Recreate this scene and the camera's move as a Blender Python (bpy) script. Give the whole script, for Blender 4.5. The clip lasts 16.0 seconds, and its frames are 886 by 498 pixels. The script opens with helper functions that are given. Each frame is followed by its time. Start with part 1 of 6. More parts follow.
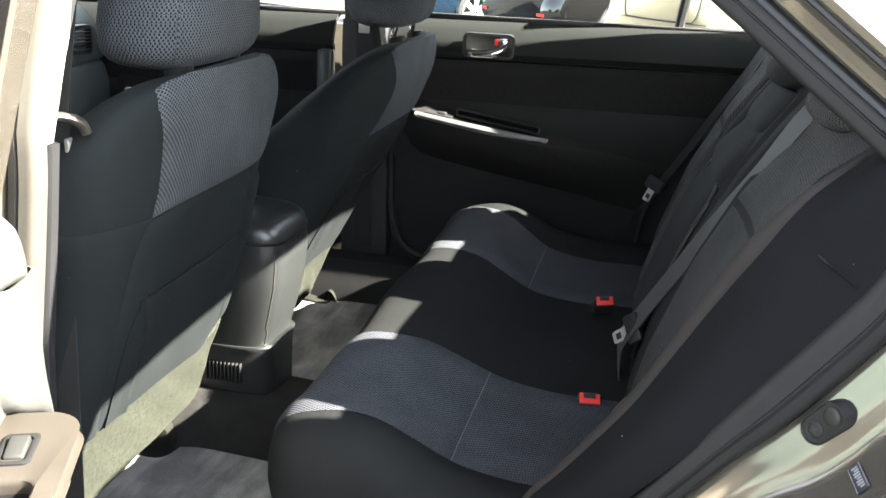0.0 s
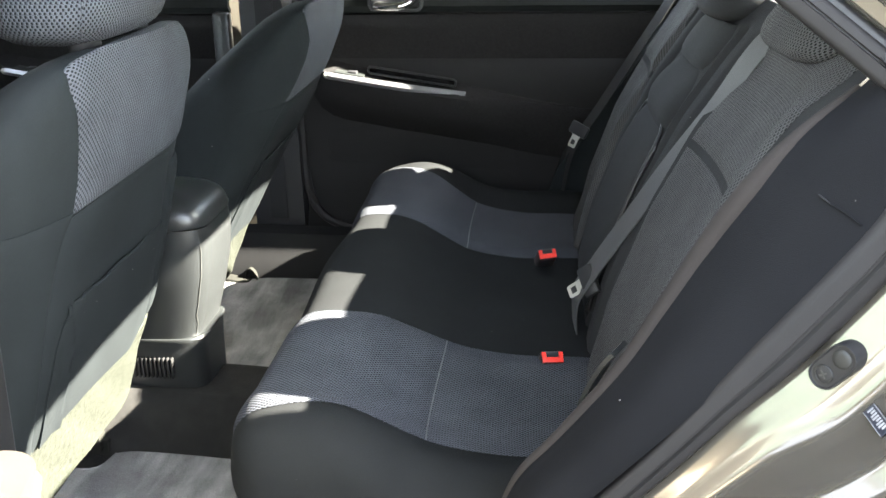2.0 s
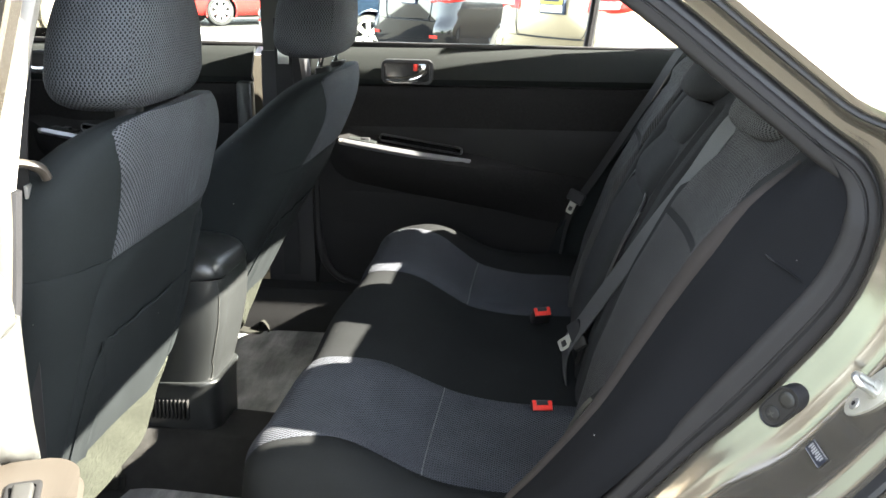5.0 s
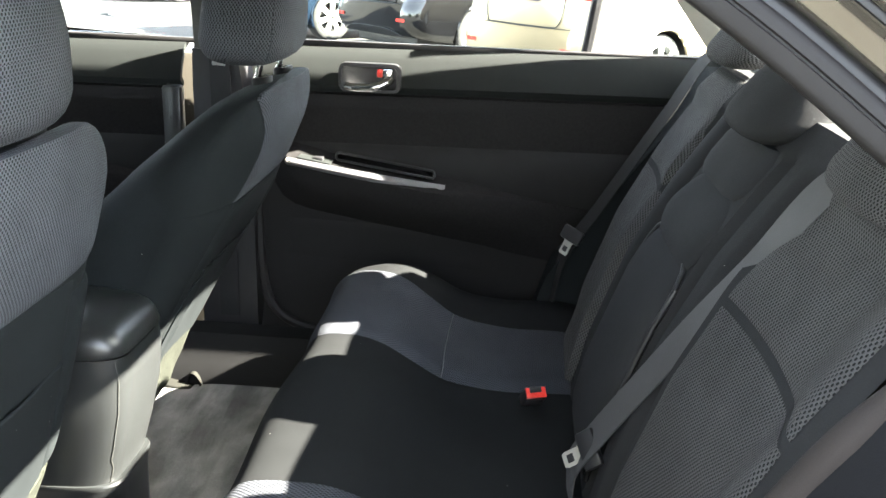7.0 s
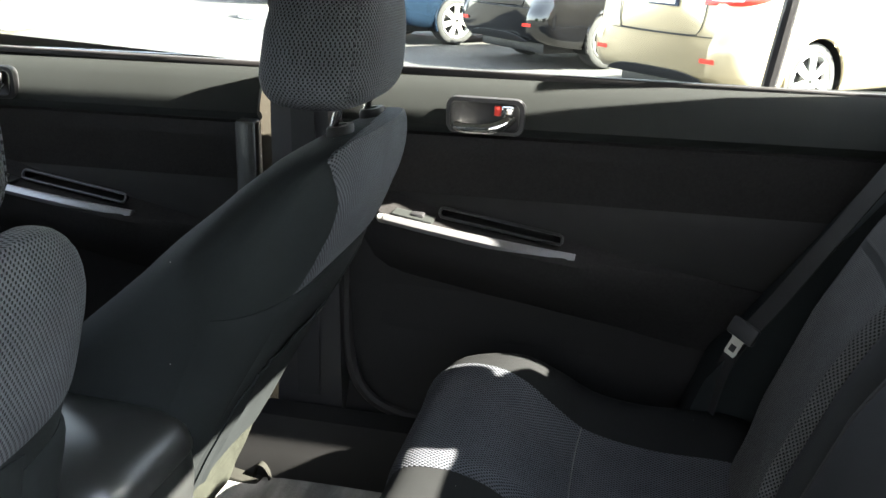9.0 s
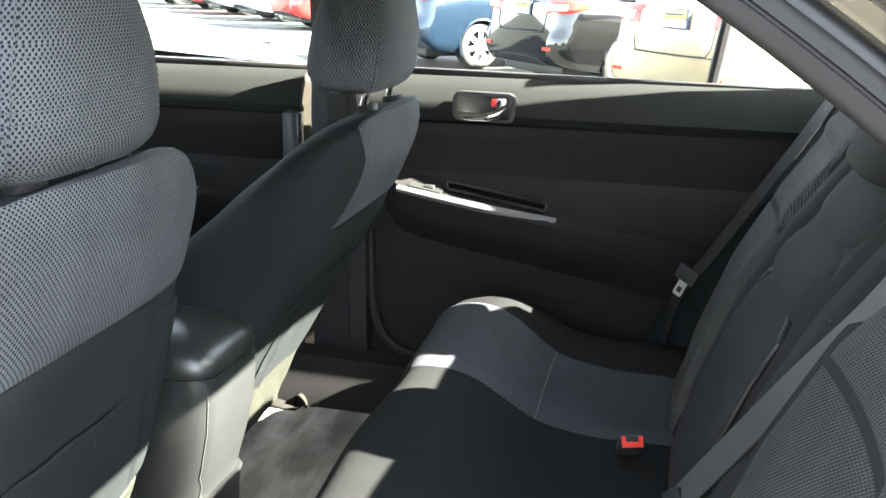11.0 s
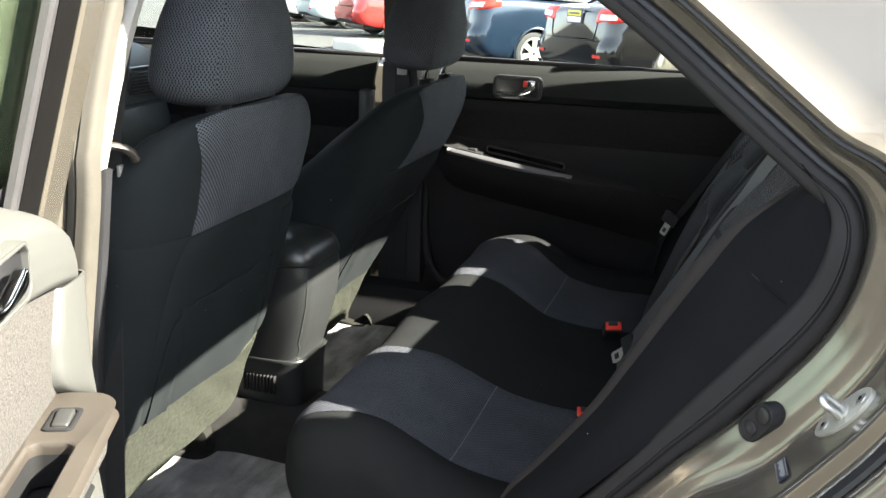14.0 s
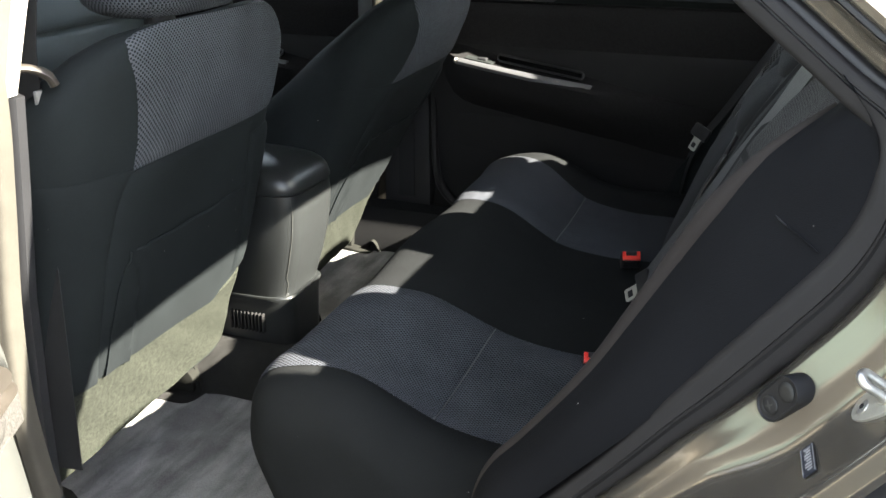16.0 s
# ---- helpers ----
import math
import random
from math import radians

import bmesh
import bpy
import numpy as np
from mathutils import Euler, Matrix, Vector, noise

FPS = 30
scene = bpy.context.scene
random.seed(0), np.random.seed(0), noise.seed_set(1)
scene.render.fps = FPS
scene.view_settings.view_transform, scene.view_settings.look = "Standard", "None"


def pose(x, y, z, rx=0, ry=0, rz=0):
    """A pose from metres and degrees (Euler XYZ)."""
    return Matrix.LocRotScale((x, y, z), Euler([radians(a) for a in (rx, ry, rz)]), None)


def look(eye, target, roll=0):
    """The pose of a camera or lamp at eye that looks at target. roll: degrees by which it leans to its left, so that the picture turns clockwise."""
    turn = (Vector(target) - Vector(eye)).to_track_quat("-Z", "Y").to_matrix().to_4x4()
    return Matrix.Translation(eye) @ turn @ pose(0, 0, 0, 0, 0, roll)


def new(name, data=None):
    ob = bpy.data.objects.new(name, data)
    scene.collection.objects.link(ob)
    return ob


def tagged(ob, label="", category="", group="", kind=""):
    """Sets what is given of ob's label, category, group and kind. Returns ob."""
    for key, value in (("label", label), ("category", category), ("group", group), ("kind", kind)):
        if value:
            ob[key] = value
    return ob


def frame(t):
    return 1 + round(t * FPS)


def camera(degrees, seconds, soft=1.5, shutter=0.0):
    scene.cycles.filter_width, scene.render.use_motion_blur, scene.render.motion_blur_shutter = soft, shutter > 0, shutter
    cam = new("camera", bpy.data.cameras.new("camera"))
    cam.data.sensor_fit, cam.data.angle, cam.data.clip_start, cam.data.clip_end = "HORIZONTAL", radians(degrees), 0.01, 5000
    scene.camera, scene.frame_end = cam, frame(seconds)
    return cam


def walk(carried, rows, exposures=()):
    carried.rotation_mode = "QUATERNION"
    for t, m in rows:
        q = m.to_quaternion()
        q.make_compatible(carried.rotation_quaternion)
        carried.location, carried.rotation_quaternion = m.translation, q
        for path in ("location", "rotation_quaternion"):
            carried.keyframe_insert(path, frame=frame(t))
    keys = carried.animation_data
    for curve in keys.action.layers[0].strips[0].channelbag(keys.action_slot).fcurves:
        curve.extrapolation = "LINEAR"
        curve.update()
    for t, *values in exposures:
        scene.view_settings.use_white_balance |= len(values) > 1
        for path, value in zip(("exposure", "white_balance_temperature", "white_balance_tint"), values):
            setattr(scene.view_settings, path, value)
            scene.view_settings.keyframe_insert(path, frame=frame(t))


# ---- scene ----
cam = camera(52.3, 16.0)
METRES, EYE, TILT, LEAN, TURN = 2.83, 1.25, -18.8, -2.3, 14.0
ROWS = [
    (0.0, 0.0, 0.0, 0.0, 0.0, 0.0, -0.0),
    (0.5, -0.0172, 0.0394, 0.0129, -1.53, -2.06, 3.16),
    (1.0, -0.0205, 0.0739, 0.0219, -2.98, -3.56, 5.77),
    (1.5, -0.0191, 0.0682, 0.0203, -5.7, -3.09, 6.47),
    (2.0, -0.029, 0.03, 0.0071, -6.87, -3.13, 5.1),
    (2.5, -0.0233, -0.0071, -0.0019, -8.87, -0.98, 4.95),
    (3.0, -0.0272, -0.0128, -0.0017, -7.84, -0.26, 5.88),
    (3.5, -0.0328, -0.0169, -0.0013, -7.27, -0.47, 3.3),
    (4.0, -0.0329, -0.0169, -0.0038, -6.53, -0.77, 2.24),
    (4.5, -0.0303, -0.0164, -0.0022, -6.33, -0.22, 3.47),
    (5.0, -0.0296, -0.0161, 0.0011, -6.26, 1.11, 3.71),
    (7.5, -0.013, 0.1697, 0.0701, -9.07, -0.38, 3.31),
    (8.0, -0.011, 0.2054, 0.0854, -7.67, 0.32, 4.86),
    (8.5, 0.0051, 0.2492, 0.102, -5.58, 2.97, 2.01),
    (9.0, 0.0039, 0.2749, 0.1057, -1.07, 0.09, 0.94),
    (11.5, 0.0479, 0.088, 0.0361, 1.65, 2.12, 0.34),
    (12.0, 0.0905, 0.0447, 0.0141, 8.31, 0.66, -4.37),
    (12.5, 0.0929, 0.0188, 0.0093, 11.03, 2.27, -3.59),
    (13.0, 0.0646, -0.0175, -0.0004, 8.01, 3.03, -1.08),
    (13.5, 0.0404, -0.0464, -0.0078, 4.15, 3.79, -0.48),
    (14.0, 0.0323, -0.0515, -0.01, 3.82, 2.38, -1.23),
    (14.5, 0.0302, -0.0545, -0.0118, 5.35, 0.88, -0.39),
    (15.0, 0.0338, -0.05, -0.0126, 6.01, -0.27, 0.27),
    (15.5, 0.0392, -0.0272, -0.0109, 6.11, -2.53, 0.24),
    (16.0, 0.0584, 0.0195, 0.0035, 6.51, -3.39, -0.28),
]
EXPOSURES = [(0.0, 4.72), (0.6, 5.16), (1.2, 5.74), (1.6, 5.94), (2.1, 5.44), (2.5, 5.16), (3.5, 4.83), (5.0, 4.86), (7.5, 5.43), (8.5, 5.0), (9.2, 4.83), (11.4, 5.55), (12.0, 5.03), (12.5, 4.6), (13.5, 4.02), (15.0, 4.05), (15.5, 4.13), (16.0, 4.33)]
walk(cam, [(t, pose(0, 0, EYE, TILT, LEAN, TURN) @ pose(METRES * x, METRES * y, METRES * z, 90 + pitch, roll, yaw)) for t, x, y, z, yaw, pitch, roll in ROWS], EXPOSURES)

# ---------------------------------------------------------------- light
CY = 1.62            # the car's centre line; x runs to its rear, y to its far side
SUN_EL, SUN_AZ = 36.6, -1.0   # height; degrees towards the near side from straight behind
world = bpy.data.worlds.new("sky")
scene.world = world
world.use_nodes = True
wn = world.node_tree.nodes
sky = wn.new("ShaderNodeTexSky")
sky.sky_type, sky.sun_disc = "NISHITA", False
sky.sun_elevation, sky.sun_rotation = radians(SUN_EL), radians(90 + SUN_AZ)
haze = wn.new("ShaderNodeHueSaturation")
haze.inputs["Saturation"].default_value = 0.45
world.node_tree.links.new(sky.outputs[0], haze.inputs["Color"])
world.node_tree.links.new(haze.outputs[0], wn["Background"].inputs[0])
wn["Background"].inputs[1].default_value = 0.08
sun = new("sun", bpy.data.lights.new("sun", "SUN"))
sun.data.energy, sun.data.angle, sun.data.color = 5.0, radians(0.53), (1.0, 0.945, 0.82)
_e, _a = radians(SUN_EL), radians(SUN_AZ)
sun.matrix_world = look((math.cos(_e) * math.cos(_a) * 30, -math.cos(_e) * math.sin(_a) * 30, math.sin(_e) * 30), (0, 0, 0))


# ---------------------------------------------------------------- materials
def base_material(name, color, rough=0.6, metal=0.0, spec=0.5):
    m = bpy.data.materials.new(name)
    m.use_nodes = True
    b = m.node_tree.nodes["Principled BSDF"]
    b.inputs["Base Color"].default_value = (*color, 1)
    b.inputs["Roughness"].default_value = rough
    b.inputs["Metallic"].default_value = metal
    b.inputs["Specular IOR Level"].default_value = spec
    return m, m.node_tree.nodes, m.node_tree.links, b


def coords(nodes, links, scale=(1, 1, 1), turn=(0, 0, 0)):
    tc, mp = nodes.new("ShaderNodeTexCoord"), nodes.new("ShaderNodeMapping")
    mp.inputs["Scale"].default_value = scale
    mp.inputs["Rotation"].default_value = turn
    links.new(tc.outputs["Object"], mp.inputs[0])
    return mp.outputs[0]


def noise_tex(nodes, links, vec, scale, detail=3.0, rough=0.55):
    n = nodes.new("ShaderNodeTexNoise")
    n.inputs["Scale"].default_value, n.inputs["Detail"].default_value = scale, detail
    n.inputs["Roughness"].default_value = rough
    links.new(vec, n.inputs["Vector"])
    return n.outputs["Fac"]


def ramp(nodes, links, fac, stops):
    r = nodes.new("ShaderNodeValToRGB")
    links.new(fac, r.inputs[0])
    e = r.color_ramp.elements
    e[0].position, e[0].color = stops[0][0], (*stops[0][1], 1)
    e[1].position, e[1].color = stops[-1][0], (*stops[-1][1], 1)
    for p, c in stops[1:-1]:
        k = e.new(p)
        k.color = (*c, 1)
    return r.outputs[0]


def mix(nodes, links, fac, a, b, mode="MIX"):
    x = nodes.new("ShaderNodeMix")
    x.data_type, x.blend_type = "RGBA", mode
    for sock, val in ((x.inputs[0], fac), (x.inputs[6], a), (x.inputs[7], b)):
        if isinstance(val, (int, float)):
            sock.default_value = val
        elif isinstance(val, tuple):
            sock.default_value = (*val, 1)
        else:
            links.new(val, sock)
    return x.outputs[2]


def bump(nodes, links, b, height, strength, dist, under=None):
    n = nodes.new("ShaderNodeBump")
    n.inputs["Strength"].default_value, n.inputs["Distance"].default_value = strength, dist
    links.new(height, n.inputs["Height"])
    if under is not None:
        links.new(under, n.inputs["Normal"])
    links.new(n.outputs[0], b.inputs["Normal"])
    return n.outputs[0]


def grained(name, color, var=0.25, rough=0.6, metal=0.0, fine=400.0, coarse=9.0, bstr=0.3, bdist=0.0006, spec=0.4, sheen=0.0):
    """A surface with grain at two scales."""
    m, n, l, b = base_material(name, color, rough, metal, spec)
    v = coords(n, l)
    f, c = noise_tex(n, l, v, fine, 2.0), noise_tex(n, l, v, coarse, 4.0)
    lo, hi = tuple(k * (1 - var) for k in color), tuple(min(1, k * (1 + var)) for k in color)
    both = mix(n, l, 0.5, f, c)
    l.new(ramp(n, l, both, [(0.3, lo), (0.7, hi)]), b.inputs["Base Color"])
    bump(n, l, b, f, bstr, bdist)
    if sheen:
        b.inputs["Sheen Weight"].default_value = sheen
        b.inputs["Sheen Roughness"].default_value = 0.5
    return m


def math_node(nodes, links, op, a, b=None):
    x = nodes.new("ShaderNodeMath")
    x.operation = op
    for i, val in enumerate((a, b)):
        if val is None:
            continue
        if isinstance(val, (int, float)):
            x.inputs[i].default_value = val
        else:
            links.new(val, x.inputs[i])
    return x.outputs[0]


def holed_fabric(name, color, hole, pitch=0.0058):
    """Spacer-mesh cloth: staggered rows of oval holes, laid out on the mesh's own UV map in metres."""
    m, n, l, b = base_material(name, color, 0.9, 0.0, 0.1)
    uv = n.new("ShaderNodeUVMap")
    sep = n.new("ShaderNodeSeparateXYZ")
    l.new(uv.outputs[0], sep.inputs[0])
    sx = math_node(n, l, "SINE", math_node(n, l, "MULTIPLY", sep.outputs[0], 2 * math.pi / pitch))
    sy = math_node(n, l, "SINE", math_node(n, l, "MULTIPLY", sep.outputs[1], 2 * math.pi / (pitch * 1.32)))
    rows = math_node(n, l, "MULTIPLY", sx, sy)
    fuzz = noise_tex(n, l, coords(n, l), 900.0, 2.0)
    blot = noise_tex(n, l, coords(n, l), 14.0, 4.0)
    h = math_node(n, l, "ADD", rows, math_node(n, l, "MULTIPLY", fuzz, 0.25))
    lit = tuple(min(1, c * 1.35) for c in color)
    thread = ramp(n, l, blot, [(0.3, color), (0.7, lit)])
    mask = ramp(n, l, h, [(0.26, (0, 0, 0)), (0.46, (1, 1, 1))])
    l.new(mix(n, l, mask, thread, hole), b.inputs["Base Color"])
    inv = math_node(n, l, "SUBTRACT", 1.0, h)
    bump(n, l, b, inv, 0.7, 0.0009)
    return m


def linty(m, amount=0.5, scale=55.0):
    """Sparse pale specks of lint on a cloth."""
    n, l = m.node_tree.nodes, m.node_tree.links
    b = n["Principled BSDF"]
    src = b.inputs["Base Color"].links[0].from_socket
    v = n.new("ShaderNodeTexVoronoi")
    v.inputs["Scale"].default_value = scale
    l.new(coords(n, l), v.inputs["Vector"])
    dot = ramp(n, l, v.outputs["Distance"], [(0.035, (1, 1, 1)), (0.05, (0, 0, 0))])
    sep = n.new("ShaderNodeSeparateColor")
    l.new(v.outputs["Color"], sep.inputs[0])
    rare = ramp(n, l, sep.outputs[0], [(0.90, (0, 0, 0)), (0.92, (1, 1, 1))])
    both = mix(n, l, 1.0, dot, rare, "MULTIPLY")
    l.new(mix(n, l, both, src, (0.32 * amount * 2, 0.31 * amount * 2, 0.29 * amount * 2)), b.inputs["Base Color"])
    return m


M_CLOTH = grained("charcoal_cloth", (0.0088, 0.0106, 0.0112), 0.3, 0.95, fine=900, coarse=7, bstr=0.45, spec=0.08)
linty(M_CLOTH)
M_VELOUR = linty(grained("charcoal_velour", (0.0085, 0.0090, 0.0092), 0.3, 0.95, fine=900, coarse=7, bstr=0.45, spec=0.05))
M_SIDECLOTH = linty(grained("dark_side_cloth", (0.0185, 0.0190, 0.0200), 0.3, 0.95, fine=900, coarse=6, bstr=0.45, spec=0.08), 0.6, 45.0)
M_BOLSTER = linty(grained("black_bolster_cloth", (0.0060, 0.0062, 0.0070), 0.3, 0.95, fine=900, coarse=6, bstr=0.45, spec=0.08), 0.6, 45.0)
M_MESH = holed_fabric("spacer_mesh_cloth", (0.046, 0.050, 0.056), (0.0070, 0.0076, 0.0088), 0.0060)
M_SEATMESH = holed_fabric("seat_mesh_cloth", (0.038, 0.0405, 0.047), (0.0042, 0.0045, 0.0052), 0.0060)
M_RIB = holed_fabric("fine_mesh_cloth", (0.050, 0.050, 0.051), (0.007, 0.007, 0.0075), 0.0060)
M_CARPET = grained("dark_carpet", (0.017, 0.0165, 0.0155), 0.4, 0.95, fine=1200, coarse=20, bstr=0.9, bdist=0.002, spec=0.1)
M_FELT = grained("grey_felt_carpet", (0.0205, 0.0220, 0.0165), 0.75, 0.95, fine=600, coarse=140, bstr=0.9, bdist=0.002, spec=0.1)
M_MAT = grained("grey_pile_mat", (0.25, 0.246, 0.238), 0.40, 0.95, fine=500, coarse=14, bstr=0.9, bdist=0.003, spec=0.1)
_n, _l = M_MAT.node_tree.nodes, M_MAT.node_tree.links
_b = _n["Principled BSDF"]
_brush = ramp(_n, _l, noise_tex(_n, _l, coords(_n, _l, (9, 2.2, 1), (0, 0, 0.5)), 2.0, 3.0), [(0.38, (0.55, 0.55, 0.56)), (0.60, (1.0, 1.0, 1.0))])
_l.new(mix(_n, _l, 1.0, _b.inputs["Base Color"].links[0].from_socket, _brush, "MULTIPLY"), _b.inputs["Base Color"])
M_BLACK = grained("black_plastic", (0.010, 0.010, 0.011), 0.2, 0.5, fine=1500, coarse=12, bstr=0.25, bdist=0.0003)
M_LOWTRIM = grained("black_soft_plastic", (0.0085, 0.0082, 0.0082), 0.15, 0.8, fine=1300, coarse=8, bstr=0.2, bdist=0.0003, spec=0.2)
M_DASH = grained("blue_grey_dash_plastic", (0.042, 0.055, 0.062), 0.12, 0.6, fine=1200, coarse=6, bstr=0.3, bdist=0.0003)
M_TAPE = grained("matt_black_tape", (0.003, 0.0028, 0.0028), 0.2, 0.85, fine=900, coarse=20, bstr=0.1, spec=0.03)
M_SILLBLACK = grained("matt_black_trim_plastic", (0.006, 0.006, 0.0062), 0.2, 0.75, fine=1300, coarse=10, bstr=0.2, bdist=0.0003, spec=0.2)
M_VINYL = grained("charcoal_vinyl", (0.0135, 0.0145, 0.0145), 0.15, 0.33, fine=1100, coarse=8, bstr=0.3, bdist=0.0003, spec=0.5)
M_DOORPLASTIC = grained("dark_grey_door_plastic", (0.0092, 0.0105, 0.0100), 0.12, 0.75, fine=1300, coarse=6, bstr=0.25, bdist=0.0003, spec=0.12)
M_DOORCLOTH = grained("black_door_cloth", (0.0120, 0.0115, 0.0115), 0.4, 0.95, fine=520, coarse=170, bstr=0.4, spec=0.06)
M_CHROME = grained("chrome", (0.75, 0.75, 0.74), 0.05, 0.12, 1.0, fine=300, coarse=40, bstr=0.02, bdist=0.0001)
M_STEELDARK = grained("grey_rocker_plastic", (0.015, 0.015, 0.0142), 0.1, 0.5, fine=1500, coarse=10, bstr=0.05, bdist=0.0001)
M_SILVER = grained("satin_silver_trim", (0.23, 0.23, 0.24), 0.08, 0.34, 0.85, fine=1500, coarse=10, bstr=0.05, bdist=0.0001)
M_PANEL = grained("pale_silver_plastic", (0.46, 0.49, 0.51), 0.08, 0.4, 0.2, fine=1500, coarse=10, bstr=0.05, bdist=0.0001)
M_STEEL = grained("zinc_steel", (0.6, 0.6, 0.58), 0.12, 0.3, 0.9, fine=500, coarse=60, bstr=0.1, bdist=0.0002)
M_ZINC = grained("zinc_plate", (0.42, 0.41, 0.36), 0.10, 0.42, 0.55, fine=500, coarse=60, bstr=0.1, bdist=0.0002)
M_PRINT = grained("pale_print", (0.26, 0.26, 0.265), 0.1, 0.5, fine=900, coarse=30, bstr=0.05)
M_RED = grained("red_plastic", (0.62, 0.035, 0.025), 0.08, 0.4, fine=800, coarse=20, bstr=0.05, bdist=0.0002)
M_DARKRUBBER = grained("black_rubber", (0.028, 0.027, 0.028), 0.25, 0.5, fine=700, coarse=25, bstr=0.2, bdist=0.0005)
M_RUBBER = grained("rubber_seal", (0.0092, 0.0085, 0.0086), 0.2, 0.65, fine=700, coarse=25, bstr=0.2, bdist=0.0005, spec=0.25)
M_BLACKBELT = grained("black_belt_webbing", (0.012, 0.012, 0.0125), 0.2, 0.7, fine=1500, coarse=15, bstr=0.4, bdist=0.0004, spec=0.2)
M_BELT = grained("seat_belt_webbing", (0.042, 0.042, 0.043), 0.2, 0.6, fine=1500, coarse=15, bstr=0.4, bdist=0.0004)
M_LINER = grained("grey_headliner", (0.14, 0.135, 0.12), 0.12, 0.95, fine=800, coarse=10, bstr=0.3, bdist=0.0006)
M_GREYTRIM = grained("warm_grey_trim", (0.16, 0.155, 0.14), 0.08, 0.55, fine=1300, coarse=8, bstr=0.2, bdist=0.0003)
M_RAIL = grained("matt_grey_rail_plastic", (0.0115, 0.0115, 0.0098), 0.2, 0.9, fine=1300, coarse=12, bstr=0.2, bdist=0.0003, spec=0.05)
M_WELT = grained("beige_welt_cloth", (0.036, 0.033, 0.027), 0.2, 0.8, fine=900, coarse=25, bstr=0.3, bdist=0.0004, spec=0.2)
M_DOORGREY = grained("grey_door_trim_plastic", (0.036, 0.0365, 0.0335), 0.1, 0.5, fine=1300, coarse=8, bstr=0.2, bdist=0.0003)
# lighter and browner than the bolster: the crease's highlight is put into this colour
M_ROLL = grained("roll_cloth_highlight", (0.018, 0.0155, 0.0145), 0.2, 0.85, fine=900, coarse=8, bstr=0.4, spec=0.15)
M_TWEED = grained("speckled_tweed_cloth", (0.036, 0.0340, 0.0315), 0.75, 0.95, fine=900, coarse=380, bstr=0.4, spec=0.06)
M_BROWNGREY = grained("taupe_armrest_plastic", (0.0250, 0.0212, 0.0172), 0.25, 0.42, fine=1200, coarse=9, bstr=0.15, bdist=0.0003)

M_STICKER = grained("navy_sticker", (0.02, 0.022, 0.03), 0.1, 0.35, fine=300, coarse=30, bstr=0.05)


def car_paint(name, color, metal=0.6, rough=0.32, fleck=0.35, coat=0.8):
    m, n, l, b = base_material(name, color, rough, metal, 0.5)
    v = coords(n, l)
    f, c = noise_tex(n, l, v, 2200, 1.0), noise_tex(n, l, v, 5.0, 3.0)
    lo, hi = tuple(k * (1 - fleck) for k in color), tuple(min(1, k * (1 + fleck)) for k in color)
    l.new(ramp(n, l, mix(n, l, 0.3, f, c), [(0.3, lo), (0.72, hi)]), b.inputs["Base Color"])
    b.inputs["Coat Weight"].default_value = coat
    b.inputs["Coat Roughness"].default_value = 0.04
    return m


M_PAINT = car_paint("warm_grey_metallic_paint", (0.155, 0.140, 0.114), 0.68, 0.17, 0.08, 0.35)


def glass_material(name, tint=(0.88, 0.91, 0.89), film=0.0):
    """A thin clear pane: what passes is slightly tinted, what mirrors grows towards the rim of view; film: the share of its face that dust covers."""
    m = bpy.data.materials.new(name)
    m.use_nodes = True
    n, l = m.node_tree.nodes, m.node_tree.links
    n.remove(n["Principled BSDF"])
    clear, gloss, both, fres = n.new("ShaderNodeBsdfTransparent"), n.new("ShaderNodeBsdfGlossy"), n.new("ShaderNodeMixShader"), n.new("ShaderNodeFresnel")
    fres.inputs["IOR"].default_value = 1.45
    dust = noise_tex(n, l, coords(n, l), 30.0, 5.0)
    l.new(ramp(n, l, dust, [(0.35, tint), (0.8, tuple(c * 0.94 for c in tint))]), clear.inputs["Color"])
    gloss.inputs["Roughness"].default_value = 0.02
    l.new(fres.outputs[0], both.inputs[0])
    l.new(clear.outputs[0], both.inputs[1])
    l.new(gloss.outputs[0], both.inputs[2])
    if film:
        dusty, veil = n.new("ShaderNodeMixShader"), n.new("ShaderNodeBsdfDiffuse")
        veil.inputs["Color"].default_value = (0.30, 0.37, 0.24, 1)
        l.new(ramp(n, l, dust, [(0.3, (film * 0.7,) * 3), (0.75, (film * 1.3,) * 3)]), dusty.inputs[0])
        l.new(both.outputs[0], dusty.inputs[1])
        l.new(veil.outputs[0], dusty.inputs[2])
        both = dusty
    l.new(both.outputs[0], n["Material Output"].inputs[0])
    return m


M_GLASS = glass_material("window_glass")
M_GREENGLASS = glass_material("green_tinted_glass", (0.70, 0.75, 0.67), 0.045)


# ---------------------------------------------------------------- mesh helpers
def part(name, bm, material, parent=None, label="", smooth=True, autosmooth=40):
    """Links a bmesh as one mesh object under a thing or a part."""
    bmesh.ops.recalc_face_normals(bm, faces=bm.faces)
    me = bpy.data.meshes.new(name)
    if smooth:
        for f in bm.faces:
            f.smooth = True
        lim = radians(autosmooth)
        for e in bm.edges:
            if len(e.link_faces) == 2 and e.calc_face_angle(0) > lim:
                e.smooth = False
    bm.to_mesh(me)
    bm.free()
    for mat in material if isinstance(material, (list, tuple)) else (material,):
        me.materials.append(mat)
    ob = new(name, me)
    if parent is not None:
        ob.parent = parent
        if parent.parent is None:
            ob.matrix_parent_inverse = parent.matrix_basis.inverted()
    if label:
        ob["label"] = label
    return ob


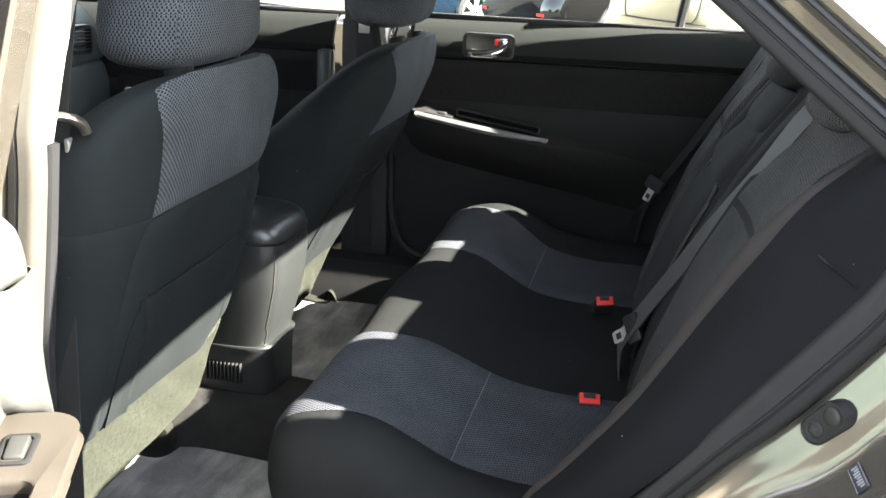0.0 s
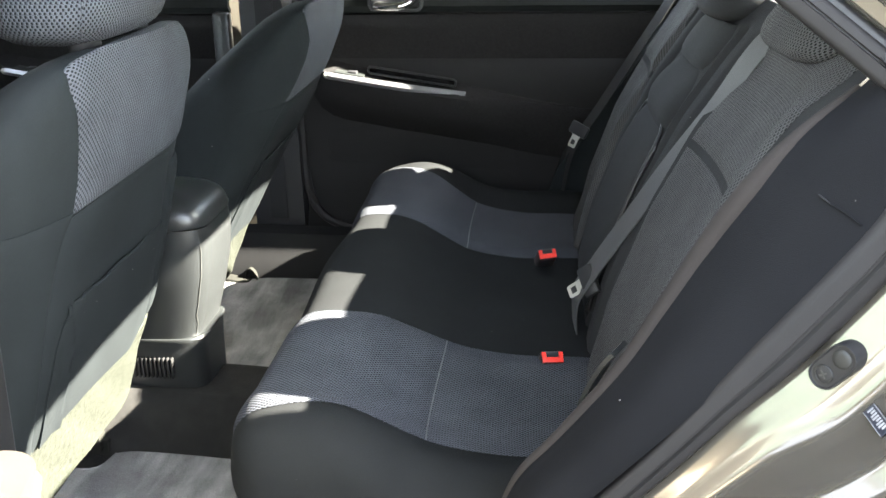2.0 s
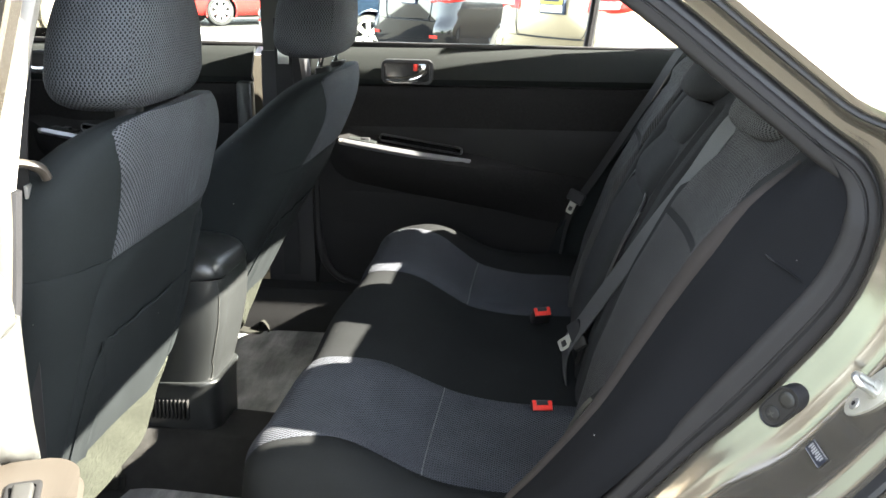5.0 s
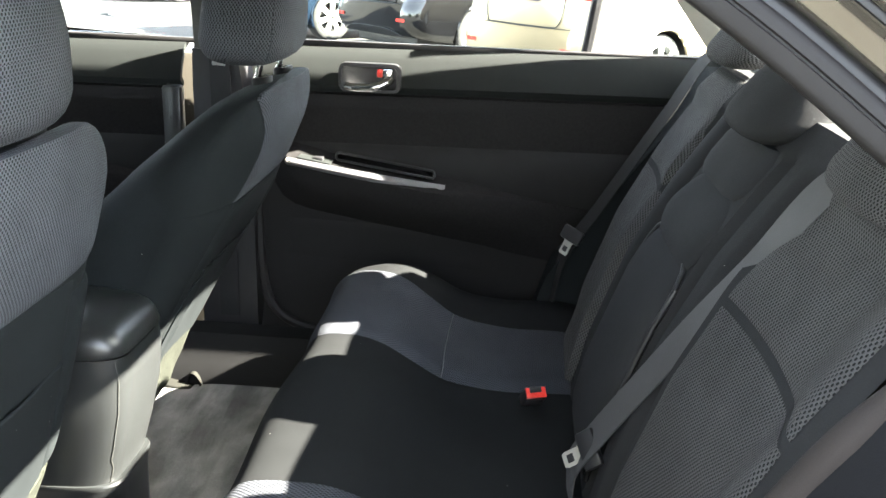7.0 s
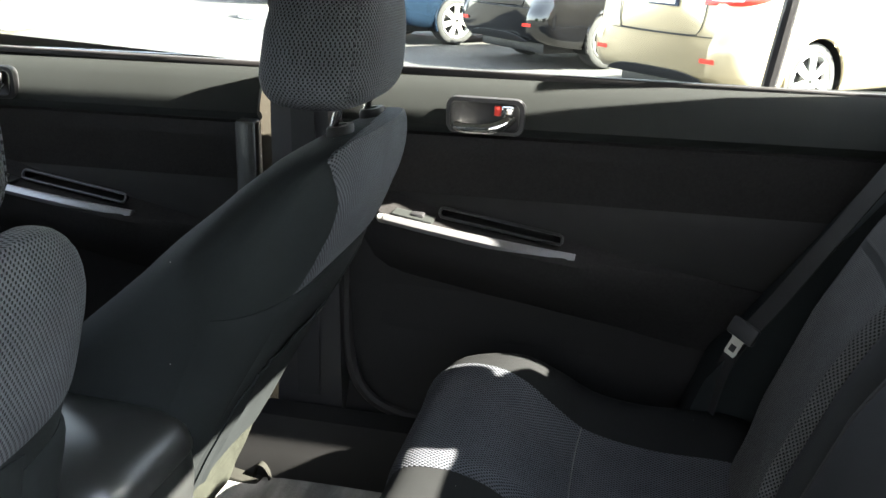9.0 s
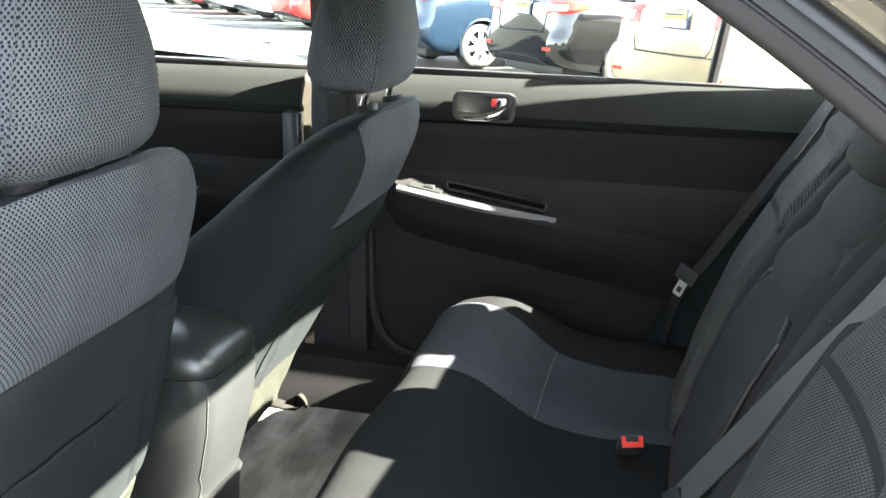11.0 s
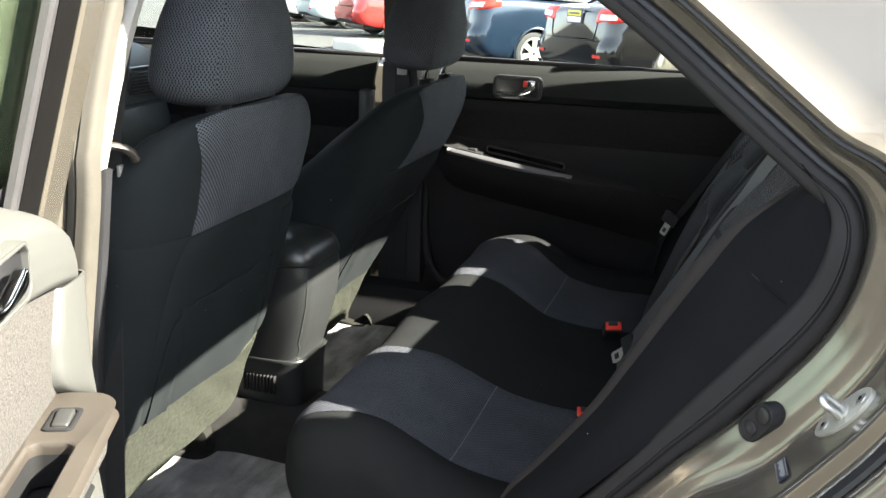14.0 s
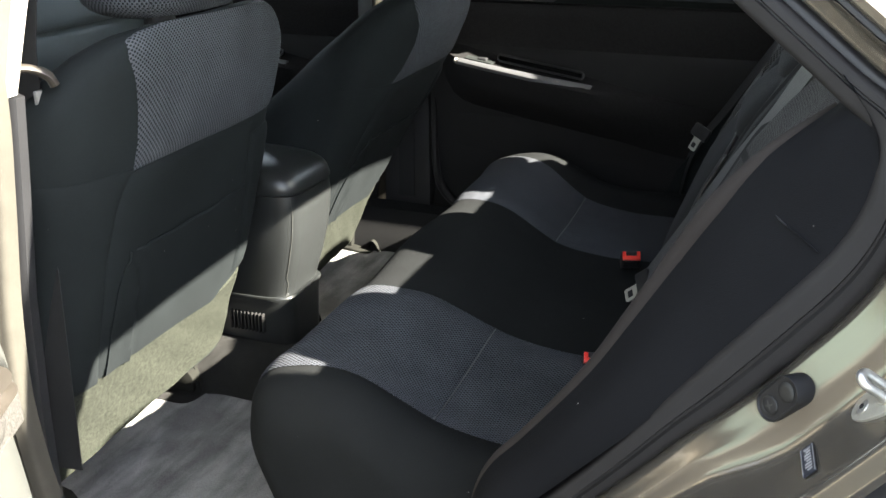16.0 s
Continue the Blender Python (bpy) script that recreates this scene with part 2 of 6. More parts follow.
def thing(name, label, category, group="", kind="", at=(0, 0, 0)):
    ob = tagged(new(name), label, category, group, kind)
    ob.matrix_basis = Matrix.Translation(at)
    return ob


def grid_bm(fn, us, vs, thick=0.0, wrap=False):
    """A sheet of points fn(u, v); with thickness it is backed along its normals. Its UV map is in metres."""
    bm = bmesh.new()
    uvl = bm.loops.layers.uv.new("UVMap")
    rows = [[bm.verts.new(fn(u, v)) for u in us] for v in vs]
    dist = {}
    for j, row in enumerate(rows):
        acc = 0.0
        for i, vert in enumerate(row):
            if i:
                acc += (vert.co - row[i - 1].co).length
            dist[vert] = [acc, 0.0]
        mid = dist[row[len(row) // 2]][0]
        for vert in row:
            dist[vert][0] -= mid
    for i in range(len(us)):
        acc = 0.0
        for j in range(len(vs)):
            if j:
                acc += (rows[j][i].co - rows[j - 1][i].co).length
            dist[rows[j][i]][1] = acc
    n = len(us)
    for j in range(len(vs) - 1):
        for i in range(n if wrap else n - 1):
            k = (i + 1) % n
            quad = (rows[j][i], rows[j][k], rows[j + 1][k], rows[j + 1][i])
            try:
                f = bm.faces.new(quad)
            except ValueError:
                continue
            for lp in f.loops:
                lp[uvl].uv = dist[lp.vert]
    if thick:
        bmesh.ops.recalc_face_normals(bm, faces=bm.faces)
        bmesh.ops.solidify(bm, geom=bm.faces[:], thickness=thick)
    return bm


def lin(a, b, n):
    return [a + (b - a) * i / (n - 1) for i in range(n)]


def loft_bm(rings, cap=True):
    """A skin over closed rings of points."""
    bm = bmesh.new()
    uvl = bm.loops.layers.uv.new("UVMap")
    vs = [[bm.verts.new(p) for p in r] for r in rings]
    n = len(vs[0])
    acc_v = 0.0
    for j in range(len(vs) - 1):
        step = (vs[j + 1][0].co - vs[j][0].co).length
        acc_u = 0.0
        for i in range(n):
            k = (i + 1) % n
            du = (vs[j][k].co - vs[j][i].co).length
            f = bm.faces.new((vs[j][i], vs[j][k], vs[j + 1][k], vs[j + 1][i]))
            for lp, uv in zip(f.loops, ((acc_u, acc_v), (acc_u + du, acc_v), (acc_u + du, acc_v + step), (acc_u, acc_v + step))):
                lp[uvl].uv = uv
            acc_u += du
        acc_v += step
    if cap:
        bm.faces.new(vs[0][::-1])
        bm.faces.new(vs[-1])
    return bm


def spow(c, p):
    return math.copysign(abs(c) ** p, c)


def se_ring(n, a, b, p):
    """Points of a superellipse with half axes a and b."""
    return [(a * spow(math.cos(t), 2 / p), b * spow(math.sin(t), 2 / p)) for t in (2 * math.pi * i / n for i in range(n))]


def box_bm(x0, x1, y0, y1, z0, z1, bevel=0.0, seg=2):
    bm = bmesh.new()
    bmesh.ops.create_cube(bm, size=1.0)
    for v in bm.verts:
        v.co = Vector(((x0 + x1) / 2 + v.co.x * (x1 - x0), (y0 + y1) / 2 + v.co.y * (y1 - y0), (z0 + z1) / 2 + v.co.z * (z1 - z0)))
    if bevel:
        bmesh.ops.bevel(bm, geom=bm.edges[:], offset=bevel, segments=seg, affect="EDGES", profile=0.5)
    return bm


def prism_bm(outline, depth, axis, at, bevel=0.0, seg=2):
    """An outline of (a, b) pairs drawn out along an axis ('x', 'y' or 'z') from `at` by `depth`."""
    def p3(a, b, c):
        return {"x": (c, a, b), "y": (a, c, b), "z": (a, b, c)}[axis]
    bm = bmesh.new()
    lo = [bm.verts.new(p3(a, b, at)) for a, b in outline]
    hi = [bm.verts.new(p3(a, b, at + depth)) for a, b in outline]
    n = len(outline)
    bm.faces.new(lo)
    bm.faces.new(hi[::-1])
    for i in range(n):
        bm.faces.new((lo[i], hi[i], hi[(i + 1) % n], lo[(i + 1) % n]))
    bmesh.ops.recalc_face_normals(bm, faces=bm.faces)
    if bevel:
        rim = [e for e in bm.edges if (e.verts[0] in lo) == (e.verts[1] in lo)]
        bmesh.ops.bevel(bm, geom=rim, offset=bevel, segments=seg, affect="EDGES", profile=0.5)
    return bm


def catmull(pts, per=6, closed=False):
    """A smooth line through points (any dimension)."""
    P = [Vector(p) for p in pts]
    n = len(P)
    out = []
    for i in range(n if closed else n - 1):
        if closed:
            a, b, c, d = P[i - 1], P[i], P[(i + 1) % n], P[(i + 2) % n]
        else:
            a, b, c, d = P[max(i - 1, 0)], P[i], P[i + 1], P[min(i + 2, n - 1)]
        for k in range(per):
            t = k / per
            out.append(0.5 * ((2 * b) + (c - a) * t + (2 * a - 5 * b + 4 * c - d) * t * t + (3 * b - a - 3 * c + d) * t ** 3))
    if not closed:
        out.append(P[-1])
    return out


def tube_bm(path, radius, n=10, flat=1.0, closed=False):
    """A round bar along a path."""
    path = [Vector(p) for p in path]
    rings, m = [], len(path)
    up = Vector((0.13, 0.21, 0.97)).normalized()
    for i, p in enumerate(path):
        if closed:
            d = path[(i + 1) % m] - path[i - 1]
        else:
            d = path[min(i + 1, m - 1)] - path[max(i - 1, 0)]
        d.normalize()
        s = d.cross(up).normalized()
        u = s.cross(d)
        r = radius[i] if isinstance(radius, (list, tuple)) else radius
        rings.append([p + s * (math.cos(a) * r) + u * (math.sin(a) * r * flat) for a in (2 * math.pi * k / n for k in range(n))])
    if closed:
        rings.append(rings[0])
        bm = loft_bm(rings, cap=False)
        bmesh.ops.remove_doubles(bm, verts=bm.verts, dist=1e-6)
        return bm
    return loft_bm(rings)


def strap_bm(path, across, width, thick=0.0018):
    """A flat strap along a path; `across` is its crosswise direction."""
    path, w = [Vector(p) for p in path], Vector(across).normalized() * (width / 2)
    rings = []
    for i, p in enumerate(path):
        d = (path[min(i + 1, len(path) - 1)] - path[max(i - 1, 0)]).normalized()
        nrm = d.cross(w).normalized() * (thick / 2)
        rings.append([p - w - nrm, p + w - nrm, p + w + nrm, p - w + nrm])
    return loft_bm(rings)


def merge(*bms):
    """Several pieces of one part in one bmesh."""
    out = bmesh.new()
    for b in bms:
        me = bpy.data.meshes.new("piece")
        b.to_mesh(me)
        b.free()
        out.from_mesh(me)
        bpy.data.meshes.remove(me)
    return out


def moved(bm, m):
    bmesh.ops.transform(bm, matrix=m, verts=bm.verts)
    return bm


def interp(x, table):
    """Straight-line interpolation in a table of (x, value)."""
    if x <= table[0][0]:
        return table[0][1]
    for (a, p), (b, q) in zip(table, table[1:]):
        if x <= b:
            return p + (q - p) * (x - a) / (b - a)
    return table[-1][1]


def smoothstep(a, b, x):
    t = min(1, max(0, (x - a) / (b - a)))
    return t * t * (3 - 2 * t)


# ---------------------------------------------------------------- ground
def plane_bm(x0, x1, y0, y1, z, nx=1, ny=1):
    return grid_bm(lambda u, v: (u, v, z), lin(x0, x1, nx + 1), lin(y0, y1, ny + 1))


M_ASPHALT = grained("asphalt", (0.032, 0.0315, 0.0295), 0.35, 0.9, fine=60, coarse=0.5, bstr=0.4, bdist=0.004)
ground = tagged(part("ground", plane_bm(-400, 400, -400, 400, 0.0), M_ASPHALT, smooth=False), "grey asphalt of a sunlit car park", "ground", kind="structure")

M_HEDGE = grained("dark_green_foliage", (0.045, 0.075, 0.030), 0.6, 0.8, fine=9, coarse=1.2, bstr=0.8, bdist=0.05, spec=0.2)


def hedge_bm():
    """Many small leaf clumps along a line, with an uneven top and gaps."""
    rng = random.Random(5)
    verts, faces = [], []
    for k in range(5200):
        t = rng.random()
        h = 2.6 + 1.3 * noise.noise(Vector((t * 17, 0.3, 0))) + 0.5 * noise.noise(Vector((t * 60, 1.7, 0)))
        z = h * rng.random() ** 0.8
        c = Vector((-13.5 + 2.0 * t + rng.uniform(-0.6, 0.6), -14.0 + 13.5 * t, z))
        r = rng.uniform(0.10, 0.24)
        a, b = Vector((rng.uniform(-1, 1), rng.uniform(-1, 1), rng.uniform(-1, 1))).normalized() * r, Vector((rng.uniform(-1, 1), rng.uniform(-1, 1), rng.uniform(-1, 1))).normalized() * r
        n = len(verts)
        verts += [c - a, c - b * 0.6, c + a, c + b * 0.6]
        faces.append((n, n + 1, n + 2, n + 3))
    me = bpy.data.meshes.new("leaves")
    me.from_pydata([tuple(v) for v in verts], [], faces)
    bm = bmesh.new()
    bm.from_mesh(me)
    bpy.data.meshes.remove(me)
    return bm


# added out of the camera's view: it shows only in mirroring paint and glass
tagged(part("hedge", hedge_bm(), M_HEDGE, smooth=False), "unseen dark green hedge added for paint and glass to mirror", "hedge", kind="stuff")

# ---------------------------------------------------------------- the car's shell
car = thing("car_body", "warm grey metallic saloon car body with open rear door", "car body", kind="structure")

# edge of the near rear door opening, seen from the side: x, z (closed loop)
OPENING = catmull([(0.240, 1.014), (0.222, 0.957), (0.174, 0.886), (0.098, 0.782), (0.028, 0.687), (-0.062, 0.575), (-0.128, 0.465),
                   (-0.170, 0.385), (-0.260, 0.355), (-0.440, 0.350), (-0.650, 0.352), (-0.732, 0.395), (-0.750, 0.520), (-0.742, 0.700),
                   (-0.716, 0.880), (-0.701, 1.000), (-0.704, 1.120), (-0.697, 1.250), (-0.655, 1.350), (-0.530, 1.387), (-0.350, 1.385),
                   (-0.200, 1.352), (-0.085, 1.290), (0.020, 1.222), (0.120, 1.146), (0.200, 1.085), (0.236, 1.055)], per=5, closed=True)


def near_y(z):
    """How far out the near side stands at a height."""
    return 0.880 + 0.36 * max(0.0, z - 1.02) + 0.06 * max(0.0, 0.6 - z)


def deep(p):
    """1 where the jamb is deep (below the belt line and along the centre pillar), 0 along the roof and rear pillar."""
    front = 1 - smoothstep(-0.60, -0.50, p.x)
    return max(1 - smoothstep(0.99, 1.10, p.y), front * (1 - smoothstep(1.30, 1.37, p.y)))


def narrowing(p):
    """The jamb grows narrower towards the sill."""
    low = interp(p.y, [(0.60, 0.52), (0.67, 0.54), (0.766, 0.72), (0.815, 0.97), (0.85, 1.0)])
    return 1 - (1 - low) * smoothstep(-0.62, -0.45, p.x)


def broad(p):
    """Along the rear lower edge the seal is broader."""
    return 0.011 * smoothstep(-0.30, -0.10, p.x) * (1 - smoothstep(0.90, 1.02, p.y))


def opening_sweep(low, up=None):
    """A profile of (outward from the opening, y offset) pairs carried round the opening; `up` is its shape along roof and rear pillar."""
    n = len(OPENING)
    rings = []
    for i, p in enumerate(OPENING):
        d = (OPENING[(i + 1) % n] - OPENING[i - 1]).normalized()
        o = Vector((d.y, -d.x))
        if o.dot(p - Vector((-0.24, 0.87))) < 0:
            o = -o
        w, k = deep(p), narrowing(p)
        ring = []
        for (a, b), (c, e) in zip(low, up or low):
            out = a * w + c * (1 - w)
            q = p + o * (out * k + broad(p) * smoothstep(0.004, 0.030, out))
            ring.append(Vector((q.x, near_y(p.y) + b * w + e * (1 - w), q.y)))
        rings.append(ring)
    return rings


def open_loft(rings, closed=True):
    bm = bmesh.new()
    vs = [[bm.verts.new(p) for p in r] for r in rings]
    n = len(vs)
    for j in range(n if closed else n - 1):
        a, b = vs[j], vs[(j + 1) % n]
        for i in range(len(a) - 1):
            bm.faces.new((a[i], a[i + 1], b[i + 1], b[i]))
    return bm


def arc(cx, cy, r, a0, a1, n):
    return [(cx + r * math.cos(radians(t)), cy + r * math.sin(radians(t))) for t in lin(a0, a1, n)]


rub = [(-0.004, 0.024), (-0.004, 0.014)] + arc(0.006, 0.008, 0.010, 180, 270, 5) + [(0.014, -0.0042), (0.0155, -0.0005), (0.0175, -0.0005), (0.019, -0.0042), (0.024, -0.004)] + arc(0.025, 0.004, 0.008, 280, 360, 4) + [(0.033, 0.012)]
seal_r = opening_sweep(rub, [(-0.004 + (a + 0.004) * 0.73, b * 0.7) for a, b in rub])
FRONT = [i for i, p in enumerate(OPENING) if p.x < -0.60 and p.y > 0.40]
part("door_seal", open_loft(seal_r[FRONT[-1]:] + seal_r[:FRONT[0] + 1], False), M_RUBBER, car, "dark rubber weather seal")
part("pillar_welt", open_loft(seal_r[FRONT[0]:FRONT[-1] + 1], False), M_WELT, car, "beige cloth-covered pillar welt")
part("seal_bead", open_loft(opening_sweep([(0.029, 0.014), (0.031, 0.006), (0.033, 0.003), (0.035, 0.006), (0.036, 0.018)], [(0.0205, 0.014), (0.023, 0.009), (0.027, 0.009), (0.030, 0.010), (0.034, 0.015)])), M_BLACK, car)
JAMB_LOW = [(0.034, 0.016), (0.036, 0.008), (0.038, 0.004), (0.041, 0.001), (0.0475, -0.005), (0.054, -0.011), (0.0585, -0.016), (0.0625, -0.0195), (0.067, -0.022), (0.076, -0.025), (0.083, -0.031), (0.087, -0.043), (0.0885, -0.060), (0.089, -0.080), (0.088, -0.098), (0.0875, -0.106), (0.088, -0.112), (0.0905, -0.117), (0.0985, -0.126), (0.1005, -0.130), (0.102, -0.142)]
RAIL_UP = [(0.040, 0.020), (0.043, 0.012), (0.0445, 0.004), (0.047, -0.001), (0.050, -0.003), (0.053, -0.004), (0.056, -0.0055), (0.059, -0.007), (0.062, -0.0085), (0.065, -0.010), (0.068, -0.0115), (0.071, -0.013), (0.074, -0.0145), (0.076, -0.0155), (0.078, -0.017), (0.080, -0.019), (0.082, -0.0215), (0.084, -0.024), (0.086, -0.026), (0.0875, -0.027), (0.089, -0.022)]
JAMB_UP = [(0.031 + (a - 0.040) * 0.42, b * 0.75) for a, b in RAIL_UP]
part("door_jamb", open_loft(opening_sweep(JAMB_LOW, JAMB_UP)), M_PAINT, car, "painted metal door jamb")
part("outer_seal", open_loft(opening_sweep([(0.101, -0.138), (0.103, -0.150), (0.107, -0.153), (0.110, -0.150), (0.111, -0.140)], [(0.0505, -0.017), (0.052, -0.020), (0.0545, -0.0205), (0.0565, -0.020), (0.058, -0.016)])), M_BLACK, car, "black rubber outer seal")
skin_r = opening_sweep([(0.109, -0.142), (0.110, -0.158), (0.112, -0.164), (0.115, -0.1675), (0.122, -0.170)], [(0.0565, -0.016), (0.0572, -0.025), (0.0585, -0.028), (0.061, -0.030), (0.066, -0.032)])


def outer_rings():
    """From the jamb's lip out to the car's outer side: a quarter panel, a pillar and a roof rail."""
    out = []
    for p, ring in zip(OPENING, skin_r):
        e = ring[-1]
        c = Vector((-0.24, 0, 0.87))
        d = Vector((e.x - c.x, 0, e.z - c.z)).normalized()
        r = [*ring]
        lip = -0.170 * deep(p) - 0.032 * (1 - deep(p))
        for k in (0.02, 0.05, 0.09, 0.14, 0.2, 0.28, 0.38, 0.5, 0.7):
            q = e + d * k
            z = max(0.20, min(1.46, q.z))
            low = 1 - smoothstep(0.95, 1.25, z)
            off = -0.170 * low - 0.050 * (1 - low)
            off += (lip - off) * (1 - smoothstep(0.0, 0.25, k))
            r.append(Vector((q.x, near_y(z) + off + (0.0 if z < 1.3 else (z - 1.3) * 0.5) + 0.05 * max(0, 0.35 - z), z)))
        out.append(r)
    return out


part("side_panel", open_loft(outer_rings()), M_PAINT, car, "warm grey metallic outer skin")
front_side = [r for p, r in zip(OPENING, opening_sweep([(0.033, 0.008), (0.036, -0.006), (0.041, -0.012), (0.047, -0.014), (0.052, -0.024), (0.055, -0.030), (0.060, -0.020)])) if p.x < -0.56 and 0.40 < p.y < 1.34]
part("pillar_flange", open_loft(front_side, False), M_PAINT, car, "painted pillar flange")

# roof with headliner, header bars, pillars on the far side, rear window
HDR_X = 0.335


def roof_pt(u, v):
    y = CY + u * 0.62
    x = -1.45 + v * (HDR_X + 1.45)
    z = 1.470 - 0.040 * abs(u) ** 3 - 0.10 * max(0, (-0.7 - x) / 0.75) ** 2 - 0.022 * max(0, (x + 0.2) / 0.58) ** 2
    return Vector((x, y, z))


part("roof", grid_bm(roof_pt, lin(-1, 1, 25), lin(0, 1, 25), 0.02), M_PAINT, car)
part("headliner", grid_bm(lambda u, v: roof_pt(u, v) - Vector((0, 0, 0.035)), lin(-1, 1, 25), lin(0, 1, 25), 0.004), M_LINER, car, "grey cloth headliner")
rail_far = [(-1.45, CY + 0.6, 1.33), (-0.9, CY + 0.62, 1.395), (-0.3, CY + 0.625, 1.40), (0.10, CY + 0.63, 1.39), (0.38, CY + 0.64, 1.375)]
part("roof_rail", tube_bm(catmull(rail_far, 6), 0.045, 10), M_LINER, car)
rail_near = [(-1.45, CY - 0.6, 1.33), (-0.9, CY - 0.60, 1.41), (-0.55, CY - 0.60, 1.435), (-0.2, CY - 0.60, 1.435), (0.38, CY - 0.62, 1.40)]
part("roof_rail", tube_bm(catmull(rail_near, 6), 0.03, 10), M_LINER, car)
part("roof_side", grid_bm(lambda x, v: Vector((x, CY + 0.60 + 0.20 * v, 1.415 - 0.03 * v - 0.09 * max(0, (-0.9 - x) / 0.6) ** 2)), lin(-1.55, -0.05, 16), lin(0, 1, 5), 0.012), M_LINER, car, "grey far roof side trim")
part("rear_header", tube_bm([roof_pt(u, 1) - Vector((0.0, 0, 0.02)) for u in lin(-1, 1, 13)], 0.018, 8), M_LINER, car)


def side_quad(name, pts, mat, thick, label=""):
    """A flat panel with thickness over a quad or fan of points."""
    bm = bmesh.new()
    f = bm.faces.new([bm.verts.new(p) for p in pts])
    bmesh.ops.recalc_face_normals(bm, faces=[f])
    bmesh.ops.solidify(bm, geom=[f], thickness=thick)
    return part(name, bm, mat, car, label, smooth=False)


# rear quarter: parcel shelf, boot, rear glass, far and near pillars
part("parcel_shelf", box_bm(0.27, 0.95, 1.0, 2.26, 1.0, 1.03, 0.008), M_CARPET, car, "dark carpeted parcel shelf")
part("boot_floor", box_bm(0.34, 1.5, 0.95, 2.30, 0.35, 0.40), M_CARPET, car)
part("bulkhead", box_bm(0.345, 0.365, 0.96, 2.29, 0.3, 1.0), M_CARPET, car)
bootlid = lambda u, v: Vector((0.95 + v * 0.75, CY + u * 0.72, 1.05 - 0.02 * v - 0.05 * abs(u) ** 4))
part("boot_lid", grid_bm(bootlid, lin(-1, 1, 17), lin(0, 1, 9), 0.02), M_PAINT, car)
part("tail_panel", box_bm(1.68, 1.72, CY - 0.72, CY + 0.72, 0.3, 1.03, 0.01), M_PAINT, car)
glass_r = grid_bm(lambda u, v: Vector((HDR_X + 0.02 + v * 0.57, CY + u * (0.56 + 0.05 * v), 1.44 - v * 0.395 + 0.03 * math.sin(math.pi * v) - 0.03 * u * u)), lin(-1, 1, 13), lin(0, 1, 9), 0.004)
part("rear_glass", glass_r, M_GLASS, car, "clear sloping rear window").visible_shadow = False

# floor, sills, tunnel
part("floor_pan", box_bm(-1.9, -0.36, 0.96, 2.34, 0.19, 0.225, 0.0), M_CARPET, car, "black carpeted car floor")
part("floor_rise", prism_bm([(-0.50, 0.19), (-0.40, 0.225), (-0.36, 0.34), (0.2, 0.42), (0.2, 0.19)], 1.40, "y", 0.93), M_CARPET, car)
part("tunnel", loft_bm([[Vector((x, CY + a, 0.20 + h * k)) for a, k in ((-0.16, 0), (-0.12, 0.75), (-0.06, 1.0), (0.06, 1.0), (0.12, 0.75), (0.16, 0))] for x, h in ((-1.9, 0.14), (-0.9, 0.13), (-0.5, 0.11), (-0.36, 0.10))]), M_CARPET, car)
part("underbody", box_bm(-1.95, 1.7, 0.92, 2.36, 0.16, 0.19), M_BLACK, car)
part("sill_trim", loft_bm([[Vector((x, y, z)) for y, z in ((0.90, 0.20), (0.885, 0.352), (0.905, 0.372), (0.95, 0.366), (0.985, 0.33), (1.0, 0.225), (1.0, 0.20))] for x in lin(-0.80, -0.17, 6)]), M_SILLBLACK, car, "black plastic sill cover")
part("sill_trim", loft_bm([[Vector((x, 2 * CY - y, z)) for y, z in ((0.85, 0.20), (0.855, 0.36), (0.875, 0.385), (0.93, 0.38), (0.965, 0.34), (0.98, 0.225), (0.98, 0.20))] for x in lin(-1.9, 0.1, 6)]), M_SILLBLACK, car)


# ---------------------------------------------------------------- front seats
SEAT_Y = 1.232


def seat_p(z):
    """Squareness of the back's cross-section: flat with tight edges low down, rounder at the shoulders."""
    return interp(z, [(0.36, 8.0), (0.55, 8.0), (0.70, 5.5), (0.84, 3.6), (0.93, 2.9), (1.0, 2.7)])


def seat_a(z):
    return interp(z, [(0.30, 0.274), (0.42, 0.280), (0.53, 0.279), (0.70, 0.274), (0.80, 0.277), (0.88, 0.284), (0.93, 0.283), (0.96, 0.276), (0.985, 0.265), (1.005, 0.251), (1.022, 0.234), (1.036, 0.214), (1.048, 0.190), (1.057, 0.160), (1.062, 0.125)])


def seat_b(z):
    return interp(z, [(0.36, 0.08), (0.5, 0.145), (0.65, 0.155), (0.8, 0.138), (0.93, 0.100), (1.0, 0.072), (1.03, 0.056), (1.05, 0.040), (1.062, 0.020)])


def seat_xr(z):
    return -0.676 - (0.865 - z) * 0.345 + 0.012 * math.sin(min(1, max(0, (z - 0.4) / 0.65)) * math.pi) - 0.9 * max(0, z - 0.99) ** 1.6


def seat_rear(y, z, off=0.0):
    a, b, p = seat_a(z), seat_b(z), seat_p(z)
    eta = max(-0.999, min(0.999, y / a))
    d = b * (1 - abs(eta) ** p) ** (1 / p)
    # a shallow hollow down the middle of the back
    d -= 0.006 * (1 - min(1, abs(eta) / 0.55) ** 2) * smoothstep(0.40, 0.5, z) * (1 - smoothstep(0.80, 0.9, z))
    nx, ny = (max(d, 1e-4) / b) ** (p - 1) / b, spow(eta, p - 1) / a
    k = math.hypot(nx, ny) or 1
    return Vector((seat_xr(z) - b + d + off * nx / k, SEAT_Y + y + off * ny / k, z))


